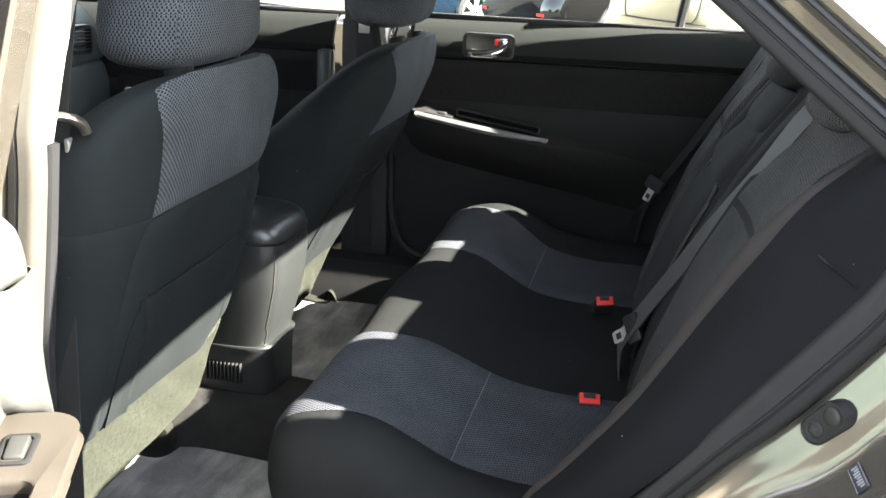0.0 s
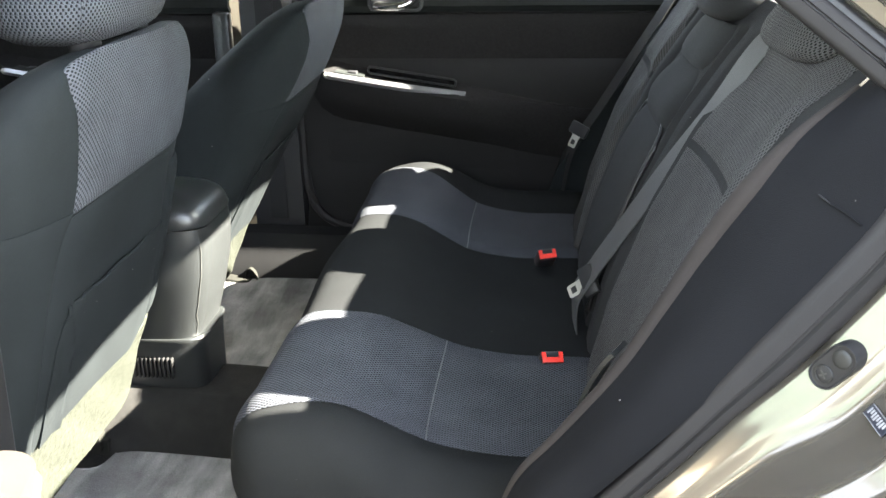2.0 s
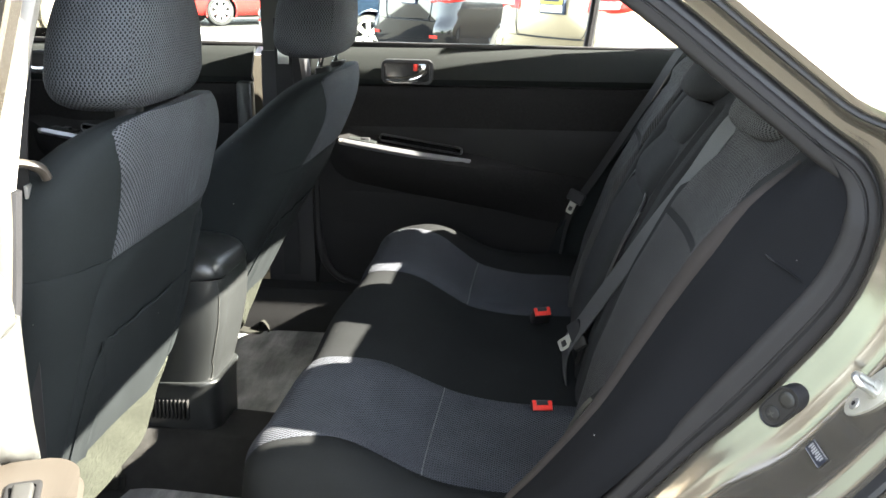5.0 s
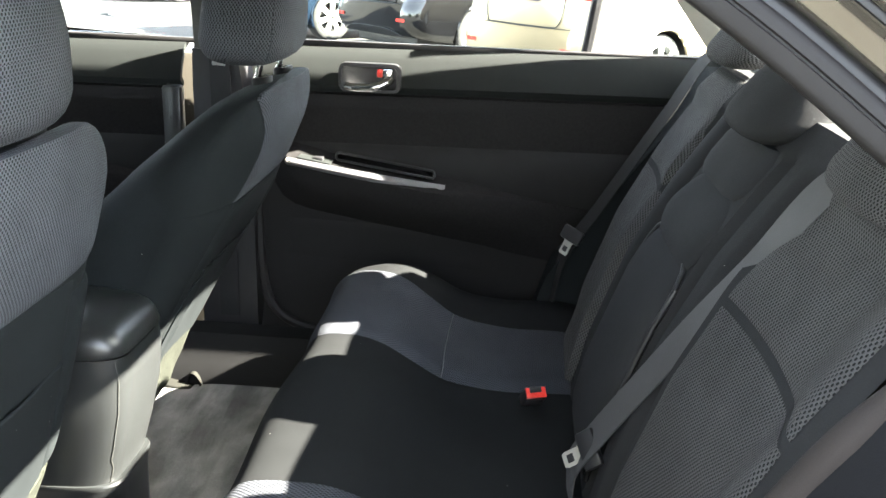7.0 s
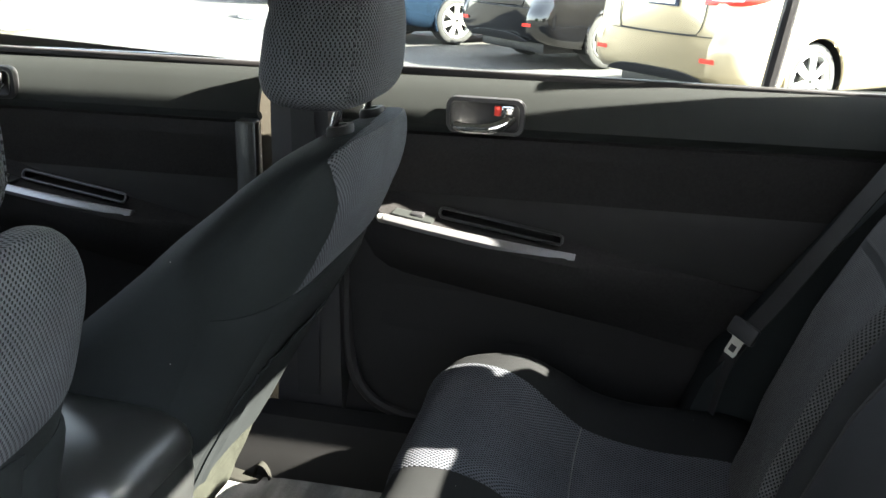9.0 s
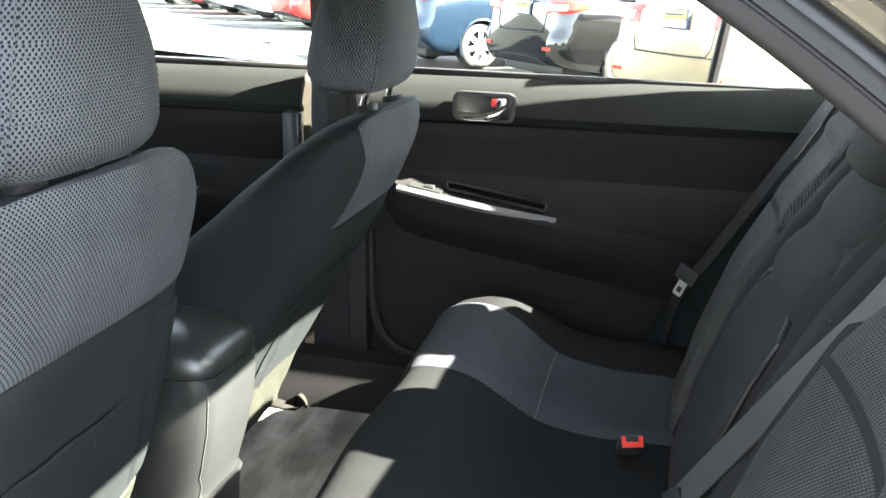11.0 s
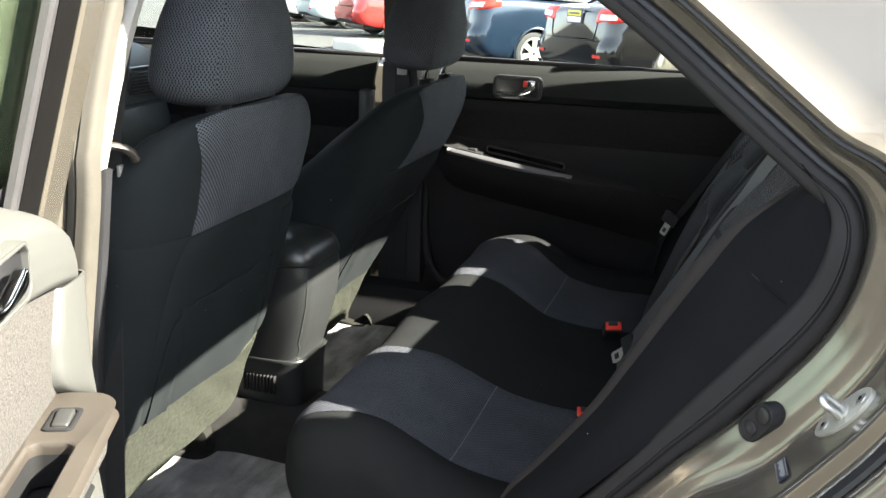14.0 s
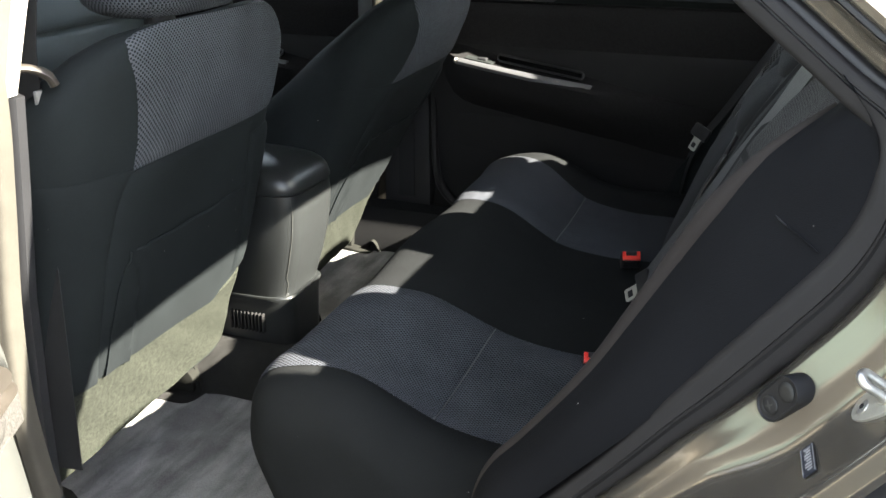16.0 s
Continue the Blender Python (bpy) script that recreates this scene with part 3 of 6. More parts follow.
def seat_ring(z):
    a, b = seat_a(z), seat_b(z)
    pts = []
    for e, d in se_ring(60, a, b, seat_p(z)):
        pts.append(seat_rear(e, z) if d > 0 else Vector((seat_xr(z) - b + d, SEAT_Y + e, z)))
    return pts


def headrest(name, parent, cx, cy, z0, z1, hw, hd, lean=0.12, mat=None, p=3.3, at=(0, 0, 0)):
    rings = []
    for v in [0.0, 0.008, 0.02, 0.04, 0.07, 0.11] + lin(0.16, 0.84, 14) + [0.89, 0.925, 0.955, 0.975, 0.99, 1.0]:
        c = abs(2 * v - 1)
        k = max((1 - c ** (9 if v < 0.5 else 5)) ** (1 / 2.4) if c < 1 else 0.0, 0.05)
        z = z0 + (z1 - z0) * v
        w = hw * interp(v, [(0, 0.93), (0.10, 1.0), (0.22, 1.03), (0.4, 0.99), (0.6, 0.90), (0.8, 0.76), (0.92, 0.66), (1, 0.60)])
        dd = hd * interp(v, [(0, 0.92), (0.2, 1.02), (0.5, 1.0), (0.8, 0.84), (1, 0.66)])
        rings.append([Vector((cx + lean * (z - z0) + d, cy + e, z)) for e, d in se_ring(48, w * k ** 0.6, dd * k, p)])
    m = Matrix.Translation(at)
    h = part(name, moved(loft_bm(rings), m), mat or M_MESH, parent)
    for s in (-1, 1):
        line = []
        for ring in rings[4:-4]:
            c = sum(ring, Vector()) / len(ring)
            side = ring[5 if s > 0 else 19]
            line.append(c + (side - c) * 1.003)
        part("seam", moved(tube_bm(line, 0.0013, 8), m), mat or M_MESH, h, "sewn seam")
    return h


def post_pair(parent, cx, cy, z0, z1, gap, lean=0.12, at=(0, 0, 0)):
    m = Matrix.Translation(at)
    for s in (-1, 1):
        p = part("post", moved(tube_bm([(cx - 0.01, cy + s * gap, z0), (cx + lean * (z1 - z0), cy + s * gap, z1)], 0.0058, 12), m), M_CHROME, parent, "chrome headrest post")
        part("post_collar", moved(loft_bm([[Vector((cx + d, cy + s * gap + e, z0 + h + 0.16 * d)) for e, d in se_ring(22, 0.024 * k, 0.017 * k, 2.6)] for h, k in ((-0.006, 1.0), (0.003, 1.0), (0.006, 0.92), (0.0065, 0.5), (0.003, 0.44))]), m), M_SILLBLACK, p, "black plastic guide sleeve")


def around(z, th, off):
    """A point of the seat back's skin at a height and an angle (0: its far flank, 90: straight back)."""
    a, b, p = seat_a(z), seat_b(z), seat_p(z)
    e, d = a * spow(math.cos(th), 2 / p), b * spow(math.sin(th), 2 / p)
    lift = Vector((0, 0, 1.3 * off * smoothstep(0.99, 1.055, z)))
    if d >= 0:
        return seat_rear(max(-0.998 * a, min(0.998 * a, e)), z, off) + lift
    k = math.hypot(d / (b * b), e / (a * a)) or 1
    return Vector((seat_xr(z) - b + d + off * d / (b * b) / k, SEAT_Y + e + off * e / (a * a) / k, z)) + lift


SEAM_NEAR = [(0.50, -0.156), (0.55, -0.168), (0.645, -0.181), (0.73, -0.189), (0.77, -0.187), (0.825, -0.181), (0.855, -0.169), (0.872, -0.158)]
SEAM_FAR = [(0.50, 0.200), (0.56, 0.204), (0.62, 0.196), (0.70, 0.181), (0.76, 0.167), (0.84, 0.155), (0.872, 0.152)]
MESH_LOW = [(-0.18, 0.868), (-0.12, 0.872), (-0.03, 0.876), (0.09, 0.877), (0.15, 0.872), (0.24, 0.856)]
FELT_LOW = [(-0.27, 0.322), (-0.154, 0.333), (0.0, 0.347), (0.10, 0.352), (0.19, 0.360), (0.225, 0.364), (0.245, 0.370), (0.256, 0.382), (0.262, 0.410)]


def front_seat(border, move, recline=0.0, outboard=(), head=(0, 0, 0), wide=0.142):
    """One front seat. border: (height, y) of the mesh panel's near edge; move: its shift from the near seat's place;
    recline: metres by which the back's foot stands further forward; outboard: (height, share) by which its far side is narrower;
    head: the headrest's own shift; wide: half its width."""
    m = Matrix.Translation(move)

    def put(bm, back=True):
        for v in bm.verts if back and recline else ():
            v.co.x -= recline * interp(v.co.z, [(0.34, 1.18), (0.53, 1.0), (0.60, 0.90), (0.70, 0.69), (0.80, 0.40), (0.88, 0.18), (0.97, 0.04), (1.05, 0.0)])
            if v.co.y > SEAT_Y:
                v.co.y = SEAT_Y + (v.co.y - SEAT_Y) * interp(v.co.z, outboard)
        return moved(bm, m)

    seat = thing("front_seat", "charcoal cloth front seat with a seatback pocket and mesh upper panel", "car seat", "front seats", at=Vector((-1.05, SEAT_Y, 0.22)) + Vector(move))
    zs = lin(0.345, 0.98, 34) + [1.0, 1.012, 1.022, 1.03, 1.038, 1.045, 1.051, 1.056, 1.06, 1.062]
    shell = part("backrest", put(loft_bm([seat_ring(z) for z in zs])), M_CLOTH, seat)

    def mesh_pt(u, v):
        over = max(0.0, v - 1.0)
        v = min(1.0, v)
        z0 = interp(-0.16 + 0.42 * u, MESH_LOW)
        z = z0 + (1.0618 - z0) * v
        a, p = seat_a(z), seat_p(z)
        t0 = math.acos(spow(max(-0.985, interp(z, border) / a), p / 2))
        t1 = radians(-25) * smoothstep(0.87, 0.93, z) + radians(5)
        puff = (1 - (2 * u - 1) ** 12) * (1 - (1 - v) ** 14)
        q = around(z, t0 + (t1 - t0) * u, 0.0012 + 0.0045 * puff)
        return q.lerp(Vector((seat_xr(1.0618) - seat_b(1.0618), SEAT_Y, 1.0665)), over)

    bm = grid_bm(mesh_pt, [0, 0.008, 0.018, 0.03] + lin(0.045, 1, 44), [0, 0.008, 0.018, 0.03] + lin(0.05, 0.8, 28) + [0.83, 0.855, 0.88, 0.90, 0.92, 0.935, 0.95, 0.962, 0.973, 0.983, 0.992, 1.0, 1.25, 1.55, 1.9])
    uvl = bm.loops.layers.uv.active
    for f in bm.faces:
        for lp in f.loops:
            lp[uvl].uv = (lp.vert.co.y, 1.2 * (lp.vert.co.z - 0.6 * lp.vert.co.x))
    part("mesh_panel", put(bm), M_MESH, shell, "grey honeycomb mesh cloth panel")

    def centre_pt(u, v):
        zb = 0.507 + 0.040 * smoothstep(0.86, 1.0, u) ** 1.5
        y = -0.17 + 0.35 * u
        z = zb + (interp(y, MESH_LOW) - 0.0015 - zb) * v
        y = interp(z, SEAM_NEAR) * (1 - u) + interp(z, SEAM_FAR) * u
        puff = (1 - (2 * u - 1) ** 14) * (1 - (2 * v - 1) ** 16)
        wave = 0.0012 * math.sin(9 * u + 5 * v) * math.sin(6 * v + 1)
        return seat_rear(y, z, 0.0008 + (0.0052 + wave) * puff)

    part("centre_panel", put(grid_bm(centre_pt, [0, 0.006, 0.016, 0.03, 0.05] + lin(0.08, 0.92, 22) + [0.95, 0.97, 0.984, 0.994, 1], [0, 0.006, 0.015, 0.03] + lin(0.06, 0.94, 20) + [0.97, 0.985, 1], 0.0012)), M_CLOTH, shell, "charcoal cloth centre panel")

    def side_pt(side, u, v):
        lo, hi = (0.50, 0.872) if side < 0 else (0.542, 0.845)
        z = lo + (hi - lo) * v
        y0 = interp(z, SEAM_NEAR if side < 0 else SEAM_FAR)
        y = y0 + (side * 0.985 * seat_a(z) - y0) * u
        puff = (1 - (2 * u - 1) ** 10) * (1 - (2 * v - 1) ** 16)
        return seat_rear(y, z, 0.0008 + (0.0045 if side < 0 else 0.008) * puff)

    for side in (-1, 1):
        part("side_panel", put(grid_bm(lambda u, v: side_pt(side, u, v), lin(0, 1, 18), [0, 0.01, 0.025] + lin(0.05, 0.95, 18) + [0.975, 0.99, 1], 0.0012)), M_CLOTH, shell, "charcoal cloth side panel")

    def pocket_pt(u, v):
        top = 0.737 + 0.010 * u - 0.006 * math.sin(math.pi * u)
        zb = 0.512 + 0.036 * smoothstep(0.84, 1.0, u) ** 1.5
        z = zb + (top - zb) * v
        y0, y1 = interp(z, [(0.51, -0.148), (0.60, -0.160), (0.68, -0.162), (0.735, -0.150)]), interp(z, SEAM_FAR) - 0.012
        y = y0 + (y1 - y0) * u
        fold = interp(z, [(0.516, -0.094), (0.68, -0.127), (0.735, -0.155)])
        bag = 0.0065 + 0.007 * v * math.sin(math.pi * u) ** 0.8 + 0.0055 * math.exp(-((y - fold) / 0.007) ** 2) - 0.003 * math.exp(-((y - fold - 0.016) / 0.008) ** 2)
        bag += 0.002 * math.sin(17 * u + 9 * v) * math.sin(math.pi * u) * v + 0.0045 * math.exp(-((u - 0.10) / 0.03) ** 2) * smoothstep(0.75, 1.0, v)
        return seat_rear(y, z, bag)

    pk = part("seatback_pocket", put(grid_bm(pocket_pt, lin(0, 1, 44), lin(0, 1, 20), 0.0025)), M_CLOTH, shell, "slack charcoal cloth map pocket")
    part("pocket_hem", put(tube_bm([pocket_pt(u, 1.0) for u in lin(0, 1, 40)], 0.0022, 8)), M_CLOTH, pk, "sewn pocket hem")

    def felt_pt(u, v):
        eta = -1 + 2 * u
        y = eta * 0.262
        top = 0.512 + 0.022 * smoothstep(0.80, 0.95, u)
        zb = interp(y, FELT_LOW)
        z = zb + (top - zb) * v
        return seat_rear(eta * 0.975 * seat_a(z), z, 0.0035 + 0.0012 * math.sin(31 * u + 11 * v) + 0.004 * (1 - v) ** 3)

    part("felt_skirt", put(grid_bm(felt_pt, lin(0, 0.86, 26) + lin(0.875, 1, 18), lin(0, 1, 18), 0.004)), M_FELT, shell, "grey felt lower skirt")
    headrest("headrest", seat, -0.705, SEAT_Y + 0.006, 1.061, 1.288, wide, 0.082, 0.10, at=Vector(move) + Vector(head))
    post_pair(seat, -0.668, SEAT_Y + 0.0065, 1.0655, 1.13, 0.0735, at=Vector(move) + Vector((0, head[1], 0)))
    part("seat_cushion", put(loft_bm([[Vector((x - 1.25 * recline, SEAT_Y + e, 0.44 + d)) for e, d in se_ring(28, 0.265 * k, 0.095 * k, 4)] for x, k in ((-1.36, 0.6), (-1.34, 0.85), (-1.28, 1.0), (-1.0, 1.0), (-0.94, 0.97), (-0.92, 0.8))]), False), M_CLOTH, seat)
    for s, ahead in ((-0.20, 0.0), (0.262, 0.050)):
        y = SEAT_Y + s
        r = part("seat_rail", put(box_bm(-1.35, -0.90, y - 0.022, y + 0.022, 0.225, 0.262, 0.004), False), M_RAIL, seat)
        cover = [(-0.975, 0.236), (-0.866, 0.236), (-0.860, 0.244), (-0.862, 0.272), (-0.872, 0.284), (-0.95, 0.298), (-0.975, 0.298)]
        part("rail_cover", put(prism_bm([(a - ahead, b) for a, b in cover], 0.062, "y", y - 0.031, 0.005), False), M_RAIL, r, "dark grey plastic rail end cover")
        clip = catmull([(-0.905 - ahead, y, 0.290), (-0.899 - ahead, y, 0.312), (-0.888 - ahead, y, 0.318), (-0.876 - ahead, y, 0.304), (-0.870 - ahead, y, 0.280)], 4)
        part("rail_clip", put(strap_bm(clip, (0, 1, 0), 0.020, 0.003), False), M_RAIL, r, "bent grey rail clip")
        part("seat_leg", put(box_bm(-1.30, -1.00, y - 0.016, y + 0.016, 0.258, 0.37, 0.004), False), M_RAIL, seat)
    return seat


front_seat([(0.86, -0.160), (0.911, -0.157), (0.956, -0.163), (1.0, -0.172), (1.03, -0.180), (1.05, -0.176), (1.0618, -0.146)], (0, 0, 0))
front_seat([(0.86, -0.184), (0.88, -0.164), (0.90, -0.148), (0.947, -0.132), (0.99, -0.142), (1.03, -0.168), (1.05, -0.172), (1.0618, -0.146)], (0.082, 0.770, -0.024), 0.090, [(0.4, 0.64), (0.55, 0.64), (0.69, 0.78), (0.80, 0.92), (0.88, 1.0)], (0, 0.026, 0.026), 0.130)

# ---------------------------------------------------------------- rear bench
bench = thing("rear_bench_seat", "charcoal cloth rear bench with mesh outer panels and fold-down armrest", "car seat", at=(-0.1, CY, 0.3))
CUSH = catmull([(-0.410, 0.27), (-0.444, 0.38), (-0.474, 0.47), (-0.492, 0.515), (-0.491, 0.547), (-0.480, 0.579), (-0.454, 0.599), (-0.40, 0.603), (-0.345, 0.594), (-0.29, 0.568), (-0.22, 0.536), (-0.12, 0.522), (0.0, 0.524), (0.05, 0.51)], 6)
NC = len(CUSH) - 1


def cush_at(s):
    i = min(NC - 1, max(0, int(s * NC)))
    f = s * NC - i
    return CUSH[i].lerp(CUSH[i + 1], f)


S_NOSE, S_SEAM = 0.262, 0.754
YN, YF = 0.985, 2.285


CUSH_R = 0.070


def cush_pt(y, s, off=0.0, inset=0.0):
    p = cush_at(s)
    w = abs(y - CY)
    form = 0.010 * math.cos(min(1, w / 0.24) * math.pi / 2) ** 2 * (s > 0.2)
    form -= 0.014 * max(0, 1 - ((w - 0.40) / 0.14) ** 2) * smoothstep(0.45, 0.75, s)
    form += 0.014 * smoothstep(0.50, 0.58, w) * smoothstep(0.4, 0.6, s) + 0.010 * smoothstep(0.45, 0.56, w) * smoothstep(0.2, 0.4, s)
    form -= 0.022 * max(0.0, (w - 0.47) / 0.17) ** 2 * smoothstep(0.15, 0.35, s) * (1 - smoothstep(0.45, 0.70, s))
    d = (cush_at(min(1, s + 0.01)) - cush_at(max(0, s - 0.01))).normalized()
    q = p + Vector((-d.y, d.x)) * (form + off)
    mid = Vector((-0.24, 0.40))
    q = q.lerp(mid, min(1.0, inset / max(0.05, (q - mid).length)))
    return Vector((q.x, y, q.y))


def cushion_column(k):
    """Columns across the cushion, k from -10 to 70: its rounded ends first and last, then the flat end faces."""
    if 0 <= k <= 60:
        return YN + CUSH_R + (YF - YN - 2 * CUSH_R) * k / 60, 0.0
    side, n = (YN, -k) if k < 0 else (YF, k - 60)
    ang = min(1.0, n / 7) * math.pi / 2
    y = side + math.copysign(CUSH_R * (1 - math.sin(ang)), CY - side)
    return y, CUSH_R * (1 - math.cos(ang)) + max(0, n - 7) * 0.08


cushion = part("seat_cushion", grid_bm(lambda k, s: cush_pt(cushion_column(k)[0], s, 0.0, cushion_column(k)[1]), range(-10, 71), lin(0, 1, 64)), M_VELOUR, bench)


def inner_edge(s):
    return interp(s, [(S_NOSE, 0.247), (0.55, 0.240), (S_SEAM, 0.212), (1, 0.222)])


def outer_edge(s):
    return interp(s, [(S_NOSE, 0.545), (0.38, 0.562), (0.5, 0.556), (S_SEAM, 0.513), (1, 0.50)])


def cushion_panel(side, s0, s1):
    def pt(u, v):
        s = s0 + (s1 - s0) * v
        y = CY + side * (inner_edge(s) + (outer_edge(s) - inner_edge(s)) * u)
        puff = (1 - (2 * u - 1) ** 8) * (1 - (2 * v - 1) ** 8)
        return cush_pt(y, s, 0.0008 + 0.0050 * puff)
    return grid_bm(pt, lin(0, 1, 26), lin(0, 1, 26))


for side in (-1, 1):
    part("mesh_panel", cushion_panel(side, S_NOSE, S_SEAM - 0.0003), M_SEATMESH, cushion, "grey honeycomb mesh cloth panel")
    part("mesh_panel", cushion_panel(side, S_SEAM + 0.0003, 0.985), M_SEATMESH, cushion)
    part("panel_seam", tube_bm([cush_pt(CY + side * y, S_SEAM, 0.0010) for y in lin(0.215, 0.512, 24)], 0.0011, 8), M_BELT, cushion, "pale stitched seam")

BACK = [(0.44, -0.01), (0.54, 0.000), (0.65, 0.022), (0.80, 0.072), (0.92, 0.128), (1.0, 0.178), (1.050, 0.212), (1.086, 0.246), (1.080, 0.30)]


def back_pt(y, v, off=0.0):
    k = v * (len(BACK) - 1)
    i = min(len(BACK) - 2, int(k))
    (z0, x0), (z1, x1) = BACK[i], BACK[i + 1]
    f = k - i
    z, x = z0 + (z1 - z0) * f, x0 + (x1 - x0) * f
    w = abs(y - CY - 0.02)
    dish = 0.016 * max(0, 1 - ((w - 0.42) / 0.17) ** 2) - 0.016 * smoothstep(0.52, 0.60, w)
    dish += 0.030 * max(0, 1 - ((w - 0.150) / 0.020) ** 2) + 0.022 * max(0, 1 - ((w - 0.240) / 0.016) ** 2)
    dish *= smoothstep(0.45, 0.60, z) * (1 - smoothstep(1.02, 1.06, z))
    far = max(0.0, (y - 2.10) / 0.09)
    return Vector((x + dish + 0.045 * far ** 2.5 - off * 0.92, y, z - off * 0.39 * (off > 0.004)))


def back_x(y, z, off=0.0):
    """The backrest's face at a height."""
    lo, hi = 0.0, 0.875
    for _ in range(24):
        mid = (lo + hi) / 2
        if back_pt(y, mid).z < z:
            lo = mid
        else:
            hi = mid
    return back_pt(y, lo).x - off


backrest = part("backrest", grid_bm(back_pt, lin(1.0, 2.10, 76) + lin(2.11, 2.20, 12), lin(0, 1, 50)), M_SIDECLOTH, bench)


def back_panel(side, v0, v1):
    def pt(u, v):
        vv = v0 + (v1 - v0) * v
        e0, e1 = interp(vv, [(0, 0.24), (0.5, 0.255), (0.8, 0.285), (1, 0.29)]), interp(vv, [(0, 0.55), (0.45, 0.585), (0.7, 0.590), (1, 0.58)])
        e1 = min(e1, 0.505) if side > 0 else e1
        y = CY + side * (e0 + (e1 - e0) * u)
        puff = (1 - (2 * u - 1) ** 8) * (1 - (2 * v - 1) ** 8)
        return back_pt(y, vv, 0.001 + 0.012 * puff)
    return grid_bm(pt, lin(0, 1, 26), lin(0, 1, 26))


for side in (-1, 1):
    part("ribbed_panel", back_panel(side, 0.06, 0.475), M_RIB, backrest, "grey ribbed cloth lower panel")
    part("mesh_panel", back_panel(side, 0.487, 0.90), M_RIB, backrest, "grey mesh cloth upper panel")
    up = 0.045 if side > 0 else 0.0
    headrest("headrest", bench, 0.222 + 0.6 * up, CY + 0.015 + side * 0.41, 1.052 + up, 1.205 + 0.9 * up, 0.128, 0.054, 0.66, M_RIB, 2.7)
headrest("headrest", bench, 0.210, CY + 0.035, 1.044, 1.188, 0.120, 0.054, 0.62, M_SIDECLOTH, 2.7)


def armrest_ring(z, top, z0):
    t = max(0, (z - top + 0.09) / 0.09)
    t0 = max(0, (z0 + 0.05 - z) / 0.05)
    w = 0.128 * (1 - 0.30 * t ** 3) * (1 - 0.15 * t0 ** 2)
    d = 0.040 * (1 - 0.62 * t ** 2.4) * (1 - 0.4 * t0 ** 2)
    x = interp(z, [(q, p) for q, p in BACK[:7]])
    return [Vector((x + 0.022 + dd, CY + 0.02 + e, z)) for e, dd in se_ring(34, w, d, 5)]


arm = part("armrest", loft_bm([armrest_ring(z, 0.905, 0.54) for z in lin(0.54, 0.83, 14) + [0.85, 0.865, 0.875, 0.884, 0.890]]), M_SIDECLOTH, bench, "charcoal cloth fold-down armrest")
part("armrest_cap", loft_bm([armrest_ring(z, 0.985, 0.868) for z in (0.868, 0.874, 0.882, 0.895, 0.91, 0.925, 0.94, 0.955, 0.967, 0.976, 0.982, 0.985)]), M_SIDECLOTH, arm)
edge = []
for q, z in [(-1, zz) for zz in lin(0.56, 0.80, 9)] + [(-0.99, 0.83), (-0.95, 0.855), (-0.86, 0.876), (-0.7, 0.888), (-0.35, 0.894), (0, 0.895), (0.35, 0.894), (0.7, 0.888), (0.86, 0.876), (0.95, 0.855), (0.99, 0.83)] + [(1, zz) for zz in lin(0.80, 0.56, 9)]:
    edge.append(Vector((interp(z, [(p, x) for p, x in BACK[:7]]) - 0.006 * (1 - 0.5 * abs(q)), CY + 0.02 + 0.131 * q, z)))
part("armrest_seam", tube_bm(edge, 0.0042, 8), M_BLACK, arm, "dark gap round the armrest")
part("headrest_base", loft_bm([[Vector((interp(z, [(q, p) for q, p in BACK[:8]]) + 0.018 + dd, CY + 0.025 + e, z)) for e, dd in se_ring(30, 0.125 * k, 0.034 * k, 4)] for z, k in ((0.975, 0.85), (0.985, 0.96), (1.0, 1.0), (1.03, 1.0), (1.045, 0.9))]), M_SIDECLOTH, bench)

# side bolster between the bench and the near door seal
CREASE = catmull([(0.240, 0.960, 1.100), (0.200, 0.945, 1.066), (0.150, 0.940, 1.018), (0.112, 0.946, 0.962), (0.078, 0.957, 0.896), (0.044, 0.956, 0.831), (0.000, 0.950, 0.752), (-0.064, 0.952, 0.660), (-0.108, 0.955, 0.602), (-0.128, 0.955, 0.545), (-0.126, 0.952, 0.490), (-0.130, 0.950, 0.40)], 6)
EDGE = catmull([(0.20, 0.900, 1.102), (0.232, 0.892, 1.060), (0.238, 0.886, 1.010), (0.220, 0.886, 0.956), (0.172, 0.884, 0.884), (0.124, 0.882, 0.815), (0.070, 0.880, 0.745), (-0.005, 0.880, 0.658), (-0.055, 0.882, 0.598), (-0.088, 0.884, 0.545), (-0.112, 0.886, 0.490), (-0.155, 0.890, 0.40)], 6)
ROOT = catmull([(0.30, 1.04, 1.085), (0.250, 1.010, 1.040), (0.205, 1.002, 0.990), (0.165, 1.005, 0.935), (0.130, 1.010, 0.87), (0.095, 1.010, 0.80), (0.050, 1.005, 0.725), (-0.010, 1.0, 0.635), (-0.05, 1.0, 0.575), (-0.08, 1.0, 0.52), (-0.10, 1.0, 0.46), (-0.10, 1.0, 0.38)], 6)


def bolster_pt(u, v):
    k = v * (len(CREASE) - 1)
    i = min(len(CREASE) - 2, int(k))
    f = k - i
    c, e, r = CREASE[i].lerp(CREASE[i + 1], f), EDGE[i].lerp(EDGE[i + 1], f), ROOT[i].lerp(ROOT[i + 1], f)
    if u < 0.35:
        t = u / 0.35
        return r.lerp(c, t)
    t = (u - 0.35) / 0.65
    return c.lerp(e, t) + Vector((-0.006, -0.010, 0.007)) * math.sin(math.pi * min(1, t * 1.05)) ** 1.5


